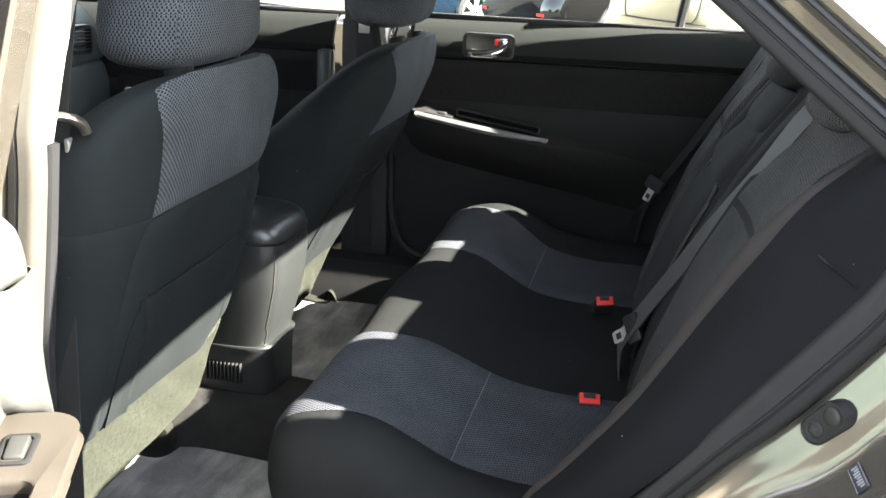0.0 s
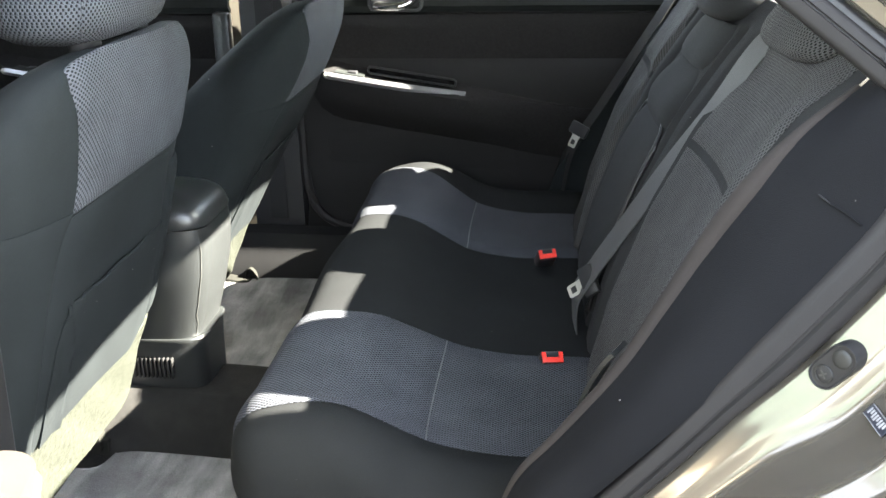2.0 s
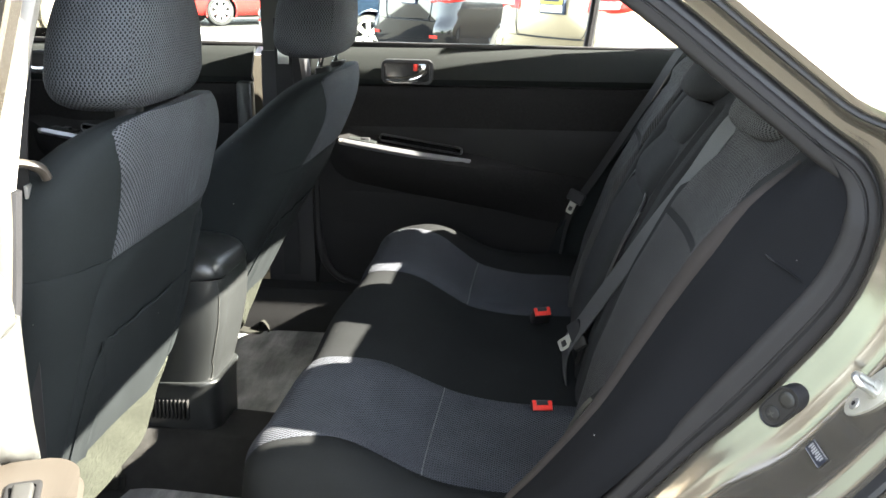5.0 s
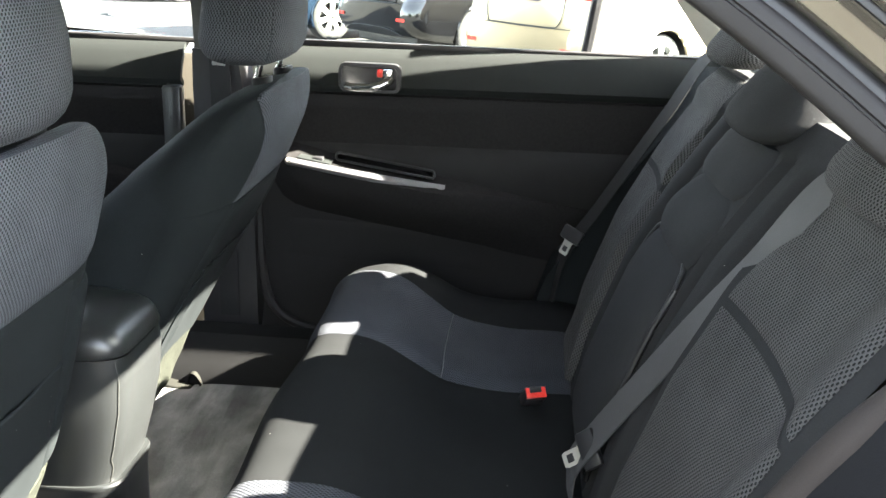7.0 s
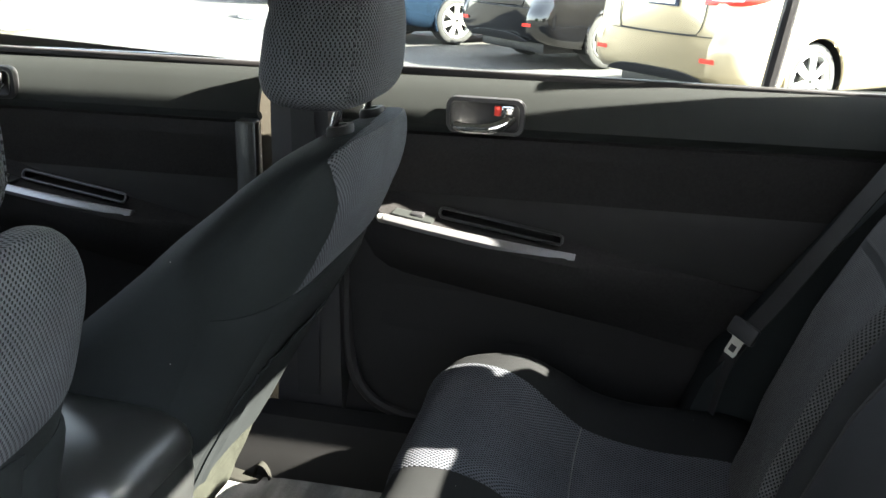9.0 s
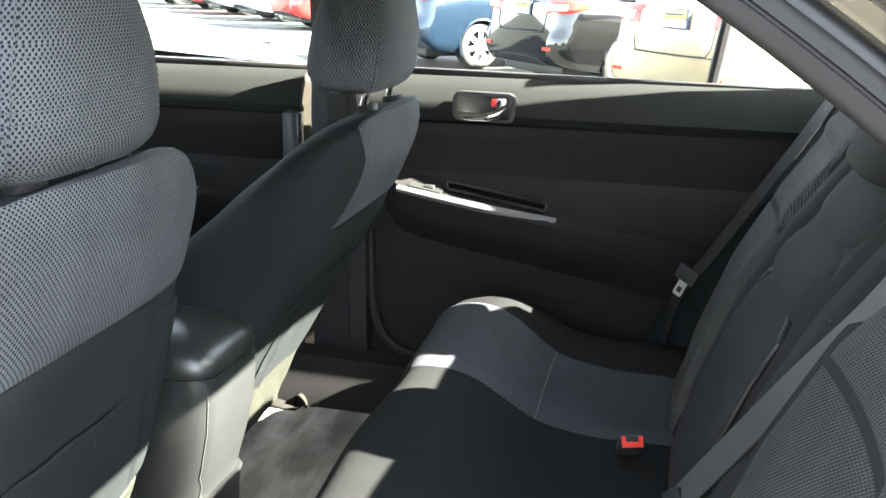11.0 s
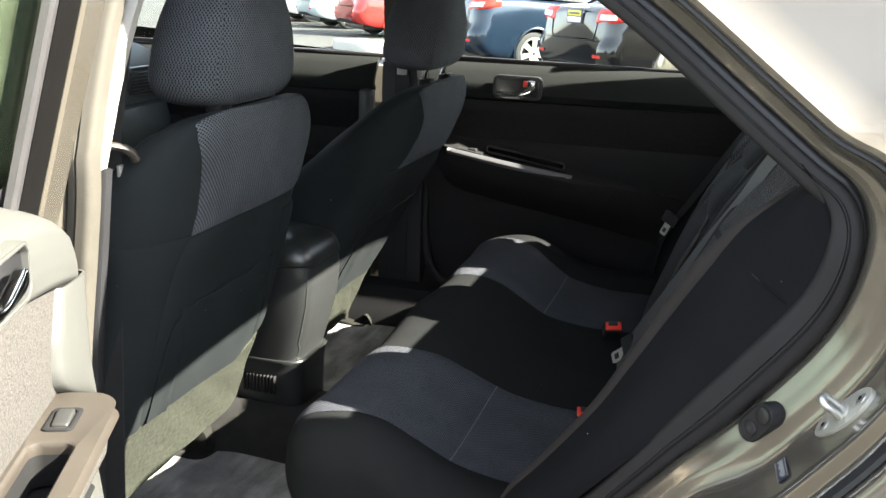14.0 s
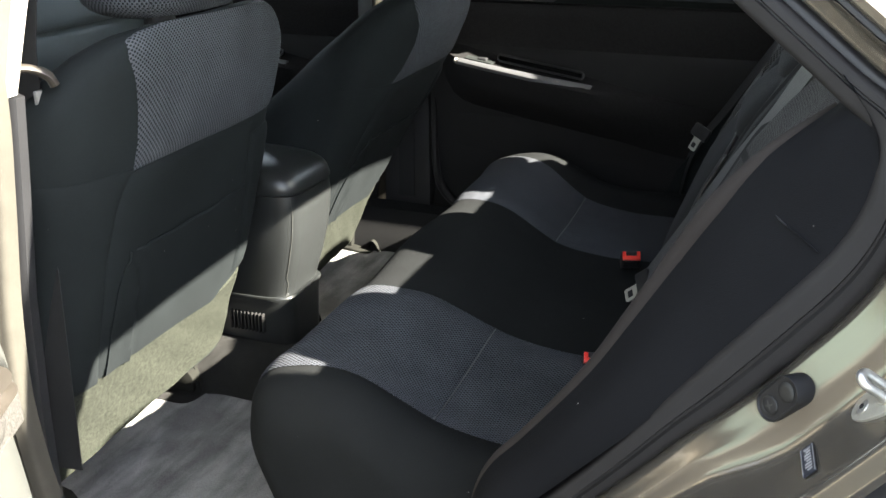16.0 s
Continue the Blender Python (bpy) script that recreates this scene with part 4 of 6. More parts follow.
side_b = thing("side_bolster", "dark cloth side bolster beside the rear bench with a torn seam", "seat bolster", at=(0.05, 0.95, 0.4))
bol = part("bolster", grid_bm(bolster_pt, lin(0, 1, 28), lin(0, 1, 60)), M_BOLSTER, side_b)
part("crease_roll", tube_bm([p + Vector((0.004, 0.006, 0.0)) for p in CREASE[6:-6]], [0.004 + 0.0085 * min(1, k / 12, (len(CREASE) - 13 - k) / 36) for k in range(len(CREASE) - 12)], 14), M_ROLL, side_b, "padded roll along the bolster with its brownish highlight in the colour")
TEAR = catmull([(0.166, 0.9025, 0.974), (0.176, 0.8985, 0.967), (0.190, 0.8945, 0.959), (0.205, 0.8895, 0.949)], 4)
part("tear", tube_bm(TEAR[:6], [0.0005, 0.0009, 0.0012, 0.0010, 0.0008, 0.0005], 8), M_SIDECLOTH, bol, "frayed grey end of the tear")
part("tear_lip", tube_bm(TEAR[4:], 0.0012, 8), M_BOLSTER, bol, "torn seam edge")

# ---------------------------------------------------------------- console
cons = thing("center_console", "dark grey vinyl centre console with a lidded armrest box", "console", at=(-0.9, CY, 0.25))
CONS_Y = 1.655


def console_ring(z, k=1.0, g=0.0):
    x1 = interp(z, [(0.30, -0.750), (0.43, -0.742), (0.50, -0.722), (0.57, -0.706), (0.63, -0.700), (0.67, -0.704), (0.70, -0.716), (0.72, -0.735)])
    hw = interp(z, [(0.30, 0.082), (0.43, 0.090), (0.55, 0.100), (0.64, 0.104), (0.72, 0.102)])
    return [Vector((x1 - 0.26 + d * (0.26 + g), CONS_Y + e * (hw * k + g), z)) for e, d in se_ring(60, 1, 1, 6)]


box_c = part("console_box", loft_bm([console_ring(z) for z in lin(0.425, 0.664, 16)]), M_VINYL, cons)
LID = ((0.664, 0.985, -0.004), (0.667, 1.0, 0.002), (0.672, 1.0, 0.004), (0.690, 1.0, 0.004), (0.702, 0.99, 0.001), (0.712, 0.96, -0.006), (0.719, 0.90, -0.018), (0.723, 0.78, -0.035), (0.7238, 0.62, -0.05))
part("console_lid", loft_bm([console_ring(z, k, g) for z, k, g in LID]), M_VINYL, cons, "dark vinyl armrest lid")
part("stitch_line", tube_bm([max(console_ring(z), key=lambda q: q.x - 0.9 * q.y) + Vector((0.0004, -0.0006, 0)) for z in lin(0.43, 0.66, 14)], 0.0008, 8), M_DOORGREY, box_c, "grey stitched seam")
base_r = [[Vector((-1.02 + (q.x + 1.02) * 1.0 + g, CONS_Y + (q.y - CONS_Y) * (1 + h), z)) for q in console_ring(0.43)] for z, g, h in ((0.235, 0.006, -0.10), (0.30, 0.006, -0.08), (0.405, 0.008, -0.02), (0.424, 0.010, 0.02), (0.432, 0.012, 0.05), (0.436, 0.010, 0.04), (0.436, -0.002, -0.02))]
base = part("console_base", loft_bm(base_r), M_VINYL, cons, "black console base with rear air vents")
part("console_front", prism_bm([(-1.75, 0.24), (-1.75, 0.50), (-1.0, 0.46), (-0.98, 0.24)], 0.19, "y", CONS_Y - 0.095, 0.008), M_SILLBLACK, cons)
for k in range(10):
    part("vent_slat", box_bm(-0.872 + k * 0.0085, -0.8685 + k * 0.0085, CONS_Y - 0.094, CONS_Y - 0.082, 0.352, 0.396, 0.001), M_LOWTRIM, base)

# ---------------------------------------------------------------- floor mats
def floor_mat(name, pts, z, sag):
    """A carpet mat with a raised, sewn rim over an outline."""
    line = catmull([(x, y, 0) for x, y in pts], 5, closed=True)
    cx, cy = sum(p.x for p in line) / len(line), sum(p.y for p in line) / len(line)
    rings = []
    for k, h in ((1.0, 0.0), (1.0, 0.006), (0.985, 0.009), (0.965, 0.007), (0.7, 0.008), (0.4, 0.006), (0.1, 0.007)):
        rings.append([Vector((cx + (p.x - cx) * k, cy + (p.y - cy) * k, z + h + sag * math.sin(9 * p.x * k + 5 * p.y) * 0.004)) for p in line])
    return loft_bm(rings)


mat = thing("floor_mat", "worn light grey carpet floor mat", "floor mat", "rear floor mats", at=(-0.8, 1.25, 0.225))
part("carpet_sheet", floor_mat("mat", [(-1.02, 1.06), (-0.96, 1.03), (-0.55, 1.03), (-0.50, 1.08), (-0.50, 1.50), (-0.56, 1.54), (-0.74, 1.54), (-0.87, 1.52), (-0.905, 1.43), (-0.98, 1.42), (-1.03, 1.38)], 0.228, 1), M_MAT, mat)
mat2 = thing("floor_mat", "worn light grey carpet floor mat", "floor mat", "rear floor mats", at=(-0.8, 2.1, 0.225))
part("carpet_sheet", floor_mat("mat", [(-0.955, 1.82), (-0.90, 1.76), (-0.56, 1.76), (-0.50, 1.80), (-0.50, 2.27), (-0.56, 2.355), (-0.78, 2.36), (-0.845, 2.345), (-0.875, 2.26), (-0.95, 2.23)], 0.258, 1), M_MAT, mat2)


# ---------------------------------------------------------------- far doors
def belt_z(x):
    return 1.058 + 0.012 * (x + 0.3)


def door_pt(x, z, off=0.0):
    """The inner face of the far side's doors."""
    b = belt_z(x)
    y = interp(b - z, [(-0.004, 2.475), (0.0, 2.462), (0.012, 2.440), (0.05, 2.415), (0.085, 2.404), (0.095, 2.418), (0.11, 2.424), (0.22, 2.420), (0.24, 2.405), (0.30, 2.395), (0.34, 2.405), (0.48, 2.430), (0.62, 2.425), (0.72, 2.40)])
    return Vector((x, y - off, z))


def door_panel(parent, x0, x1, name="door_trim"):
    def pt(u, v):
        x = x0 + (x1 - x0) * u
        return door_pt(x, belt_z(x) + 0.004 - v * 0.70)
    top = [0, 0.005, 0.012, 0.025, 0.045, 0.07, 0.095, 0.115, 0.125, 0.133, 0.14, 0.15]
    mid = [0.15, 0.165, 0.2, 0.3, 0.32]
    low = [0.32, 0.335, 0.35, 0.4, 0.44, 0.47, 0.5, 0.6, 0.7, 0.8, 0.9, 1.0]
    up = part(name, grid_bm(pt, lin(0, 1, 24), top, 0.012), M_DOORPLASTIC, parent, "dark grey moulded door trim")
    part("middle_trim", grid_bm(pt, lin(0, 1, 24), mid, 0.012), M_DOORCLOTH, parent, "black cloth-covered middle trim")
    part("lower_trim", grid_bm(pt, lin(0, 1, 24), low, 0.012), M_LOWTRIM, parent, "black lower door trim")
    return up


def face_patch(x0, x1, ztop, zbot, off, nu=20, nv=12, cut=0.0):
    def pt(u, v):
        x = x0 + (x1 - x0) * u
        zt, zb = ztop(x), zbot(x)
        puff = (1 - (2 * u - 1) ** 10) * (1 - (2 * v - 1) ** 10)
        return door_pt(x, zt + (zb - zt) * v, off * (0.4 + 0.6 * puff))
    return grid_bm(pt, lin(0, 1, nu), lin(0, 1, nv), 0.003)


def door_fittings(parent, dx, front=False):
    """Cloth insert, latch handle, armrest with pull pocket and window switch; dx moves them along the car."""
    part("cloth_insert", face_patch(-0.73 + dx, 0.16 + dx if not front else -0.20 + dx, lambda x: belt_z(x) - 0.105, lambda x: 0.80 - 0.10 * (x - dx + 0.6), 0.006, 30, 16), M_DOORCLOTH, parent, "black door cloth insert")
    h = part("latch_bezel", ring_plate(-0.535 + dx, -0.392 + dx, 0.960, 1.026, 2.398, 0.016, 0.012), M_BLACK, parent, "black latch surround")
    part("latch_cup", ring_cup(-0.527 + dx, -0.400 + dx, 0.968, 1.019, 2.392, 0.008), M_BLACK, h)
    lev = catmull([(-0.515 + dx, 2.388, 0.975), (-0.49 + dx, 2.380, 0.973), (-0.45 + dx, 2.378, 0.976), (-0.425 + dx, 2.382, 0.985), (-0.412 + dx, 2.388, 0.998)], 5)
    part("latch_lever", tube_bm(lev, [0.0075] * 9 + [0.0085] * (len(lev) - 9), 10, 1.25), M_CHROME, h, "chrome latch lever")
    part("lock_tab", box_bm(-0.432 + dx, -0.409 + dx, 2.378, 2.402, 0.995, 1.016, 0.004), M_CHROME, h, "chrome lock tab")
    part("lock_mark", box_bm(-0.446 + dx, -0.434 + dx, 2.392, 2.402, 0.996, 1.014, 0.002), M_RED, h, "red lock marker")


def rounded(x0, x1, z0, z1, r, n=6):
    out = []
    for cx, cz, a in ((x1 - r, z1 - r, 0), (x0 + r, z1 - r, 90), (x0 + r, z0 + r, 180), (x1 - r, z0 + r, 270)):
        out += arc(cx, cz, r, a, a + 90, n)
    return out


def ring_plate(x0, x1, z0, z1, y, thick, wid):
    """A rounded frame."""
    o, i = rounded(x0, x1, z0, z1, 0.018), rounded(x0 + wid * 0.7, x1 - wid * 0.7, z0 + wid * 0.7, z1 - wid * 0.7, 0.012)
    rings = [[Vector((a, y + thick, b)) for a, b in o], [Vector((a, y + 0.003, b)) for a, b in o], [Vector((a * 0.9 + c * 0.1, y, b * 0.9 + d * 0.1)) for (a, b), (c, d) in zip(o, i)],
             [Vector((a, y, b)) for a, b in i], [Vector((a, y + thick, b)) for a, b in i]]
    return loft_bm(rings, cap=False)


def cup_bm(rings):
    """A cup: a skin over rings, open at the first and closed at the last."""
    bm = loft_bm(rings, cap=False)
    bm.verts.ensure_lookup_table()
    bm.faces.new(bm.verts[-len(rings[-1]):])
    return bm


def ring_cup(x0, x1, z0, z1, y, depth):
    o = rounded(x0, x1, z0, z1, 0.012)
    cx, cz = (x0 + x1) / 2, (z0 + z1) / 2
    rings = [[Vector((cx + (a - cx) * k, y + d, cz + (b - cz) * k)) for a, b in o] for k, d in ((1, 0), (0.97, depth * 0.6), (0.85, depth), (0.1, depth))]
    return cup_bm(rings)


def arm_line(x, dx):
    """Height of the silver strip's top edge."""
    return 0.818 - 0.048 * (x - dx + 0.62) / 0.334


def door_armrest(parent, dx):
    body = []
    for u in lin(0, 1, 30):
        x = -0.72 + dx + u * 0.80
        zt = arm_line(x, dx) - 0.003
        prot = 0.098 * smoothstep(-0.74 + dx, -0.60 + dx, x) * (1 - 0.75 * smoothstep(-0.36 + dx, 0.02 + dx, x)) + 0.004
        yb = 2.415
        body.append([Vector((x, yb - a * prot, zt + b)) for a, b in ((0, 0.022), (0.25, 0.012), (0.6, 0.0), (0.9, -0.004), (1.0, -0.014), (1.0, -0.045), (0.85, -0.075), (0.4, -0.110), (0, -0.15))])
    a = part("armrest", loft_bm(body), M_DOORCLOTH, parent, "black moulded armrest")
    strip = []
    for u in lin(0, 1, 22):
        x = -0.625 + dx + u * 0.345
        zt, y = arm_line(x, dx), 2.308 + 0.035 * (u - 0.15) ** 2
        hh = 0.021 * (1 - 0.35 * (1 - u)) * (1 if u < 0.96 else 1 - (u - 0.96) / 0.04 * 0.45)
        strip.append([Vector((x, y + q, zt + r)) for q, r in ((0.016, -0.002), (0.006, 0.001), (0.0, -0.002), (-0.004, -hh * 0.5), (-0.001, -hh), (0.006, -hh - 0.003), (0.016, -hh))])
    part("silver_strip", loft_bm(strip), M_SILVER, a, "satin silver trim strip")
    loop = []
    for x, h in [(q[0], q[1]) for q in rounded(-0.532, -0.306, 0.006, 0.021, 0.007, 5)]:
        loop.append(Vector((x + dx, 2.352 + 0.020 * (h / 0.03), arm_line(x + dx, dx) + h)))
    part("pull_cup", cup_bm([loop, [q + Vector((0, 0.010, -0.004)) for q in loop], [sum(loop, Vector()) / len(loop) + (q - sum(loop, Vector()) / len(loop)) * 0.8 + Vector((0, 0.026, -0.010)) for q in loop]]), M_TAPE, a, "black pull recess")
    part("pull_rim", tube_bm(loop, 0.0028, 8, closed=True), M_VINYL, a, "glossy black recess rim")
    part("switch_plate", prism_bm([(-0.617 + dx, 0.812), (-0.540 + dx, 0.802), (-0.540 + dx, 0.808), (-0.614 + dx, 0.819)], 0.040, "y", 2.326, 0.002), M_DOORPLASTIC, a)
    part("window_switch", box_bm(-0.582 + dx, -0.558 + dx, 2.336, 2.356, 0.808, 0.818, 0.003), M_BLACK, a, "black rocker window switch")
    part("strip_end", loft_bm([[Vector((-0.640 + dx + 0.016 * k, 2.318 + e, 0.812 - 0.004 * k + d)) for e, d in se_ring(14, 0.010 * w, 0.008 * w, 2.4)] for k, w in ((0, 0.4), (0.25, 0.9), (0.7, 1.0), (1, 0.85))]), M_GREYTRIM, a, "pale knob at the strip's end")
    return a


def window_pane(parent, pts, label):
    bm = bmesh.new()
    f = bm.faces.new([bm.verts.new(p) for p in pts])
    f.normal_update()
    bmesh.ops.solidify(bm, geom=[f], thickness=0.004)
    o = part("window_pane", bm, M_GLASS, parent, label, smooth=False)
    o.visible_shadow = False
    return o


def rear_door_parts(rear_far):
    door_panel(rear_far, -0.735, 0.36)
    door_fittings(rear_far, 0.0)
    door_armrest(rear_far, 0.0)
    part("map_pocket", face_patch(-0.69, -0.12, lambda x: 0.665 - 0.02 * (x + 0.69), lambda x: 0.545 - 0.02 * (x + 0.69), 0.012, 16, 8), M_LOWTRIM, rear_far)


rear_far = thing("rear_door", "closed black-trimmed rear car door with chrome latch and silver armrest strip", "car door", at=(-0.3, 2.45, 0.35))
rear_door_parts(rear_far)
part("belt_seal", box_bm(-0.86, 0.36, 2.456, 2.474, 1.052, 1.066, 0.003), M_RUBBER, rear_far)
part("division_bar", tube_bm([(0.020, 2.485, 1.05), (0.055, 2.455, 1.36)], 0.013, 8), M_BLACK, rear_far, "black window division bar")
window_pane(rear_far, [(-0.84, 2.49, 1.05), (0.012, 2.49, 1.05), (0.045, 2.42, 1.37), (-0.80, 2.40, 1.40)], "clear side window")
window_pane(rear_far, [(0.03, 2.49, 1.05), (0.30, 2.49, 1.06), (0.06, 2.43, 1.34)], "clear quarter window")
part("door_skin", box_bm(-0.86, 0.40, 2.50, 2.53, 0.25, 1.025, 0.01), M_PAINT, rear_far)
edge_seal = catmull([(-0.735, 2.41, 0.95), (-0.730, 2.405, 0.70), (-0.722, 2.40, 0.52), (-0.69, 2.395, 0.42), (-0.60, 2.39, 0.375), (-0.40, 2.385, 0.36)], 6)
part("edge_seal", tube_bm(edge_seal, 0.012, 8), M_RUBBER, rear_far)

front_far = thing("front_door", "closed dark front car door with silver armrest strip", "car door", at=(-1.3, 2.45, 0.35))
door_panel(front_far, -1.9, -0.905)
door_fittings(front_far, -1.03, True)
door_armrest(front_far, -0.865)
part("belt_seal", box_bm(-1.9, -0.865, 2.456, 2.474, 1.046, 1.058, 0.003), M_RUBBER, front_far)
part("door_end", box_bm(-0.945, -0.900, 2.385, 2.42, 0.45, 0.955, 0.008), M_VINYL, front_far)
part("door_skin", box_bm(-1.9, -0.87, 2.50, 2.53, 0.25, 1.02, 0.01), M_PAINT, front_far)
window_pane(front_far, [(-1.9, 2.49, 1.04), (-0.90, 2.49, 1.05), (-0.86, 2.40, 1.40), (-1.40, 2.38, 1.38), (-1.9, 2.45, 1.10)], "clear side window")
mir = thing("wing_mirror", "dark outside wing mirror on the far front door", "mirror", at=(-1.62, 2.58, 1.10))
part("mirror_shell", loft_bm([[Vector((x, 2.665 + e, 1.125 + d)) for e, d in se_ring(24, 0.10 * k, 0.065 * k, 3)] for x, k in ((-1.70, 0.3), (-1.68, 0.7), (-1.64, 0.95), (-1.60, 1.0))]), M_PAINT, mir)
part("mirror_face", loft_bm([[Vector((x, 2.665 + e, 1.125 + d)) for e, d in se_ring(24, 0.092, 0.058, 3)] for x in (-1.60, -1.597)]), M_CHROME, mir)
part("mirror_arm", box_bm(-1.66, -1.61, 2.48, 2.60, 1.07, 1.10, 0.008), M_PAINT, mir)

# far middle and rear pillars with belts
pill = thing("center_pillar", "grey-trimmed centre pillar with seat belt guide", "car pillar", kind="structure")
part("pillar_trim", loft_bm([[Vector((x + a * w, 2.44 - b - 0.30 * max(0, z - 1.06), z)) for a, b in ((-1, 0), (-0.8, 0.05), (0.8, 0.05), (1, 0))] for z, x, w in ((0.36, -0.80, 0.085), (0.9, -0.81, 0.075), (1.04, -0.815, 0.06), (1.05, -0.815, 0.06), (1.40, -0.79, 0.06))]), M_DOORGREY, pill)
part("pillar_lower", loft_bm([[Vector((x + a * w, 2.438 - b, z)) for a, b in ((-1, 0), (-0.8, 0.054), (0.8, 0.054), (1, 0))] for z, x, w in ((0.34, -0.80, 0.087), (0.7, -0.80, 0.08), (0.955, -0.81, 0.073), (1.042, -0.815, 0.064))]), M_BLACK, pill)
belt_f = thing("seat_belt", "dark webbing front seat belt hanging on the far pillar", "seat belt", "front seat belts", at=(-0.80, 2.36, 1.25))
part("webbing", strap_bm([(-0.80, 2.36, 1.27), (-0.80, 2.372, 1.05), (-0.80, 2.378, 0.80), (-0.80, 2.38, 0.40)], (1, 0, 0), 0.047), M_BLACKBELT, belt_f)
part("tongue", box_bm(-0.812, -0.782, 2.355, 2.362, 1.01, 1.052, 0.002), M_STEEL, belt_f, "steel belt tongue")

c_far = thing("rear_pillar", "pale grey cloth rear pillar trim", "car pillar", kind="structure")
side_quad("pillar_trim", [(0.06, 2.40, 1.36), (0.46, 2.30, 1.36), (0.98, 2.30, 1.06), (0.36, 2.42, 1.055), (0.30, 2.45, 1.065)], M_LINER, 0.02).parent = c_far
part("wheelhouse_trim", loft_bm([[Vector((0.02 + 0.42 * k, 2.435, z0)), Vector((0.0 + 0.42 * k, 2.25, z0 - 0.0)), Vector((0.4, 2.25, z0)), Vector((0.4, 2.435, z0))] for z0, k in ((0.40, -0.25), (0.6, -0.1), (0.8, 0.22), (1.0, 0.55), (1.05, 0.62))]), M_CLOTH, c_far)


# ---------------------------------------------------------------- rear belts and buckles
def rear_belt(path, across, tongue, tdir, label, weave):
    t = thing("seat_belt", label, "seat belt", "rear seat belts", at=path[0])
    w = part("webbing", strap_bm(catmull(path, 8), across, 0.047, 0.0022), weave, t)
    zax = -Vector(tdir).normalized()
    yax = Vector((-0.55, -0.70, 0.45))
    yax = (yax - zax * yax.dot(zax)).normalized()
    xax = yax.cross(zax)
    m = Matrix.Translation(tongue) @ Matrix(((xax.x, yax.x, zax.x, 0), (xax.y, yax.y, zax.y, 0), (xax.z, yax.z, zax.z, 0), (0, 0, 0, 1)))
    head = merge(moved(box_bm(-0.027, 0.027, -0.006, 0.006, -0.005, 0.026, 0.005), m))
    part("tongue_head", head, M_BLACK, t, "black plastic belt tongue head")
    plate = moved(prism_bm([(-0.009, -0.036), (0.009, -0.036), (0.011, -0.031), (0.011, -0.008), (0.016, 0.0), (-0.016, 0.0), (-0.011, -0.008), (-0.011, -0.031)], 0.0026, "y", -0.0013), m)
    part("tongue_plate", plate, M_ZINC, t, "steel belt tongue")
    part("tongue_slot", moved(box_bm(-0.006, 0.006, -0.0018, 0.0018, -0.029, -0.017, 0.001), m), M_BLACK, t)
    return t


rear_belt([(0.30, 2.25, 1.098), (0.246, 2.25, 1.088), (0.182, 2.249, 0.978), (0.118, 2.248, 0.868), (0.054, 2.246, 0.758), (-0.008, 2.245, 0.652), (-0.03, 2.25, 0.54)], (-0.25, 1, 0.1), (0.002, 2.232, 0.694), (-0.035, -0.01, -0.08), "dark webbing outer rear seat belt with steel tongue", M_BLACKBELT)
rear_belt([(0.275, 1.300, 1.10), (0.205, 1.330, 1.052), (0.150, 1.365, 0.945), (0.100, 1.400, 0.852), (0.048, 1.440, 0.745), (0.005, 1.466, 0.660), (-0.022, 1.482, 0.60), (-0.02, 1.50, 0.53)], (-0.15, 1, 0.35), (-0.010, 1.470, 0.628), (-0.06, 0.03, -0.06), "grey webbing rear seat belt crossing the backrest", M_BELT)


def buckle(at, across, face, label):
    """A belt buckle whose release end faces `face`; across: the direction of its width."""
    b = thing("belt_buckle", label, "belt buckle", "rear belt buckles", at=at)
    w, n = Vector(across).normalized(), Vector(face).normalized()
    n = (n - w * n.dot(w)).normalized()
    u = n.cross(w)
    m = Matrix.Translation(at) @ Matrix(((w.x, u.x, n.x, 0), (w.y, u.y, n.y, 0), (w.z, u.z, n.z, 0), (0, 0, 0, 1)))
    body = part("buckle_body", moved(box_bm(-0.0185, 0.0185, -0.012, 0.012, -0.060, -0.002, 0.005, 3), m), M_BLACK, b, "black buckle housing")
    part("release_button", moved(prism_bm([(-0.0170, -0.0095), (0.0170, -0.0095), (0.0175, 0.0085), (0.0105, 0.0085), (0.0105, -0.0005), (-0.0105, -0.0005), (-0.0105, 0.0085), (-0.0175, 0.0085)], 0.008, "z", -0.006, 0.0012), m), M_RED, b, "red release button")
    part("buckle_slot", moved(box_bm(-0.010, 0.010, 0.0005, 0.008, -0.004, -0.001), m), M_BLACK, body)
    return b


buckle((-0.067, 1.765, 0.563), (0.97, 0.24, 0.06), (0.0, -0.75, 0.65), "black belt buckle with red button lying on the bench")
buckle((-0.060, 1.376, 0.537), (0.97, 0.20, -0.04), (0.0, -0.65, 0.75), "black belt buckle with red button lying on the bench")
anch = thing("belt_anchor", "black webbing belt end tucked beside the bench", "belt anchor", at=(-0.01, 1.09, 0.65))
part("anchor_strap", strap_bm(catmull([(0.012, 1.078, 0.712), (0.000, 1.082, 0.694), (-0.012, 1.09, 0.664), (-0.022, 1.098, 0.632), (-0.028, 1.11, 0.590)], 5), (0.6, 0.7, 0.3), 0.028, 0.006), M_VINYL, anch, "black plastic-sheathed strap")
part("anchor_plate", strap_bm([(-0.030, 1.088, 0.622), (-0.034, 1.090, 0.596)], (0.6, 0.7, 0.3), 0.010, 0.003), M_STEEL, anch, "steel anchor plate")


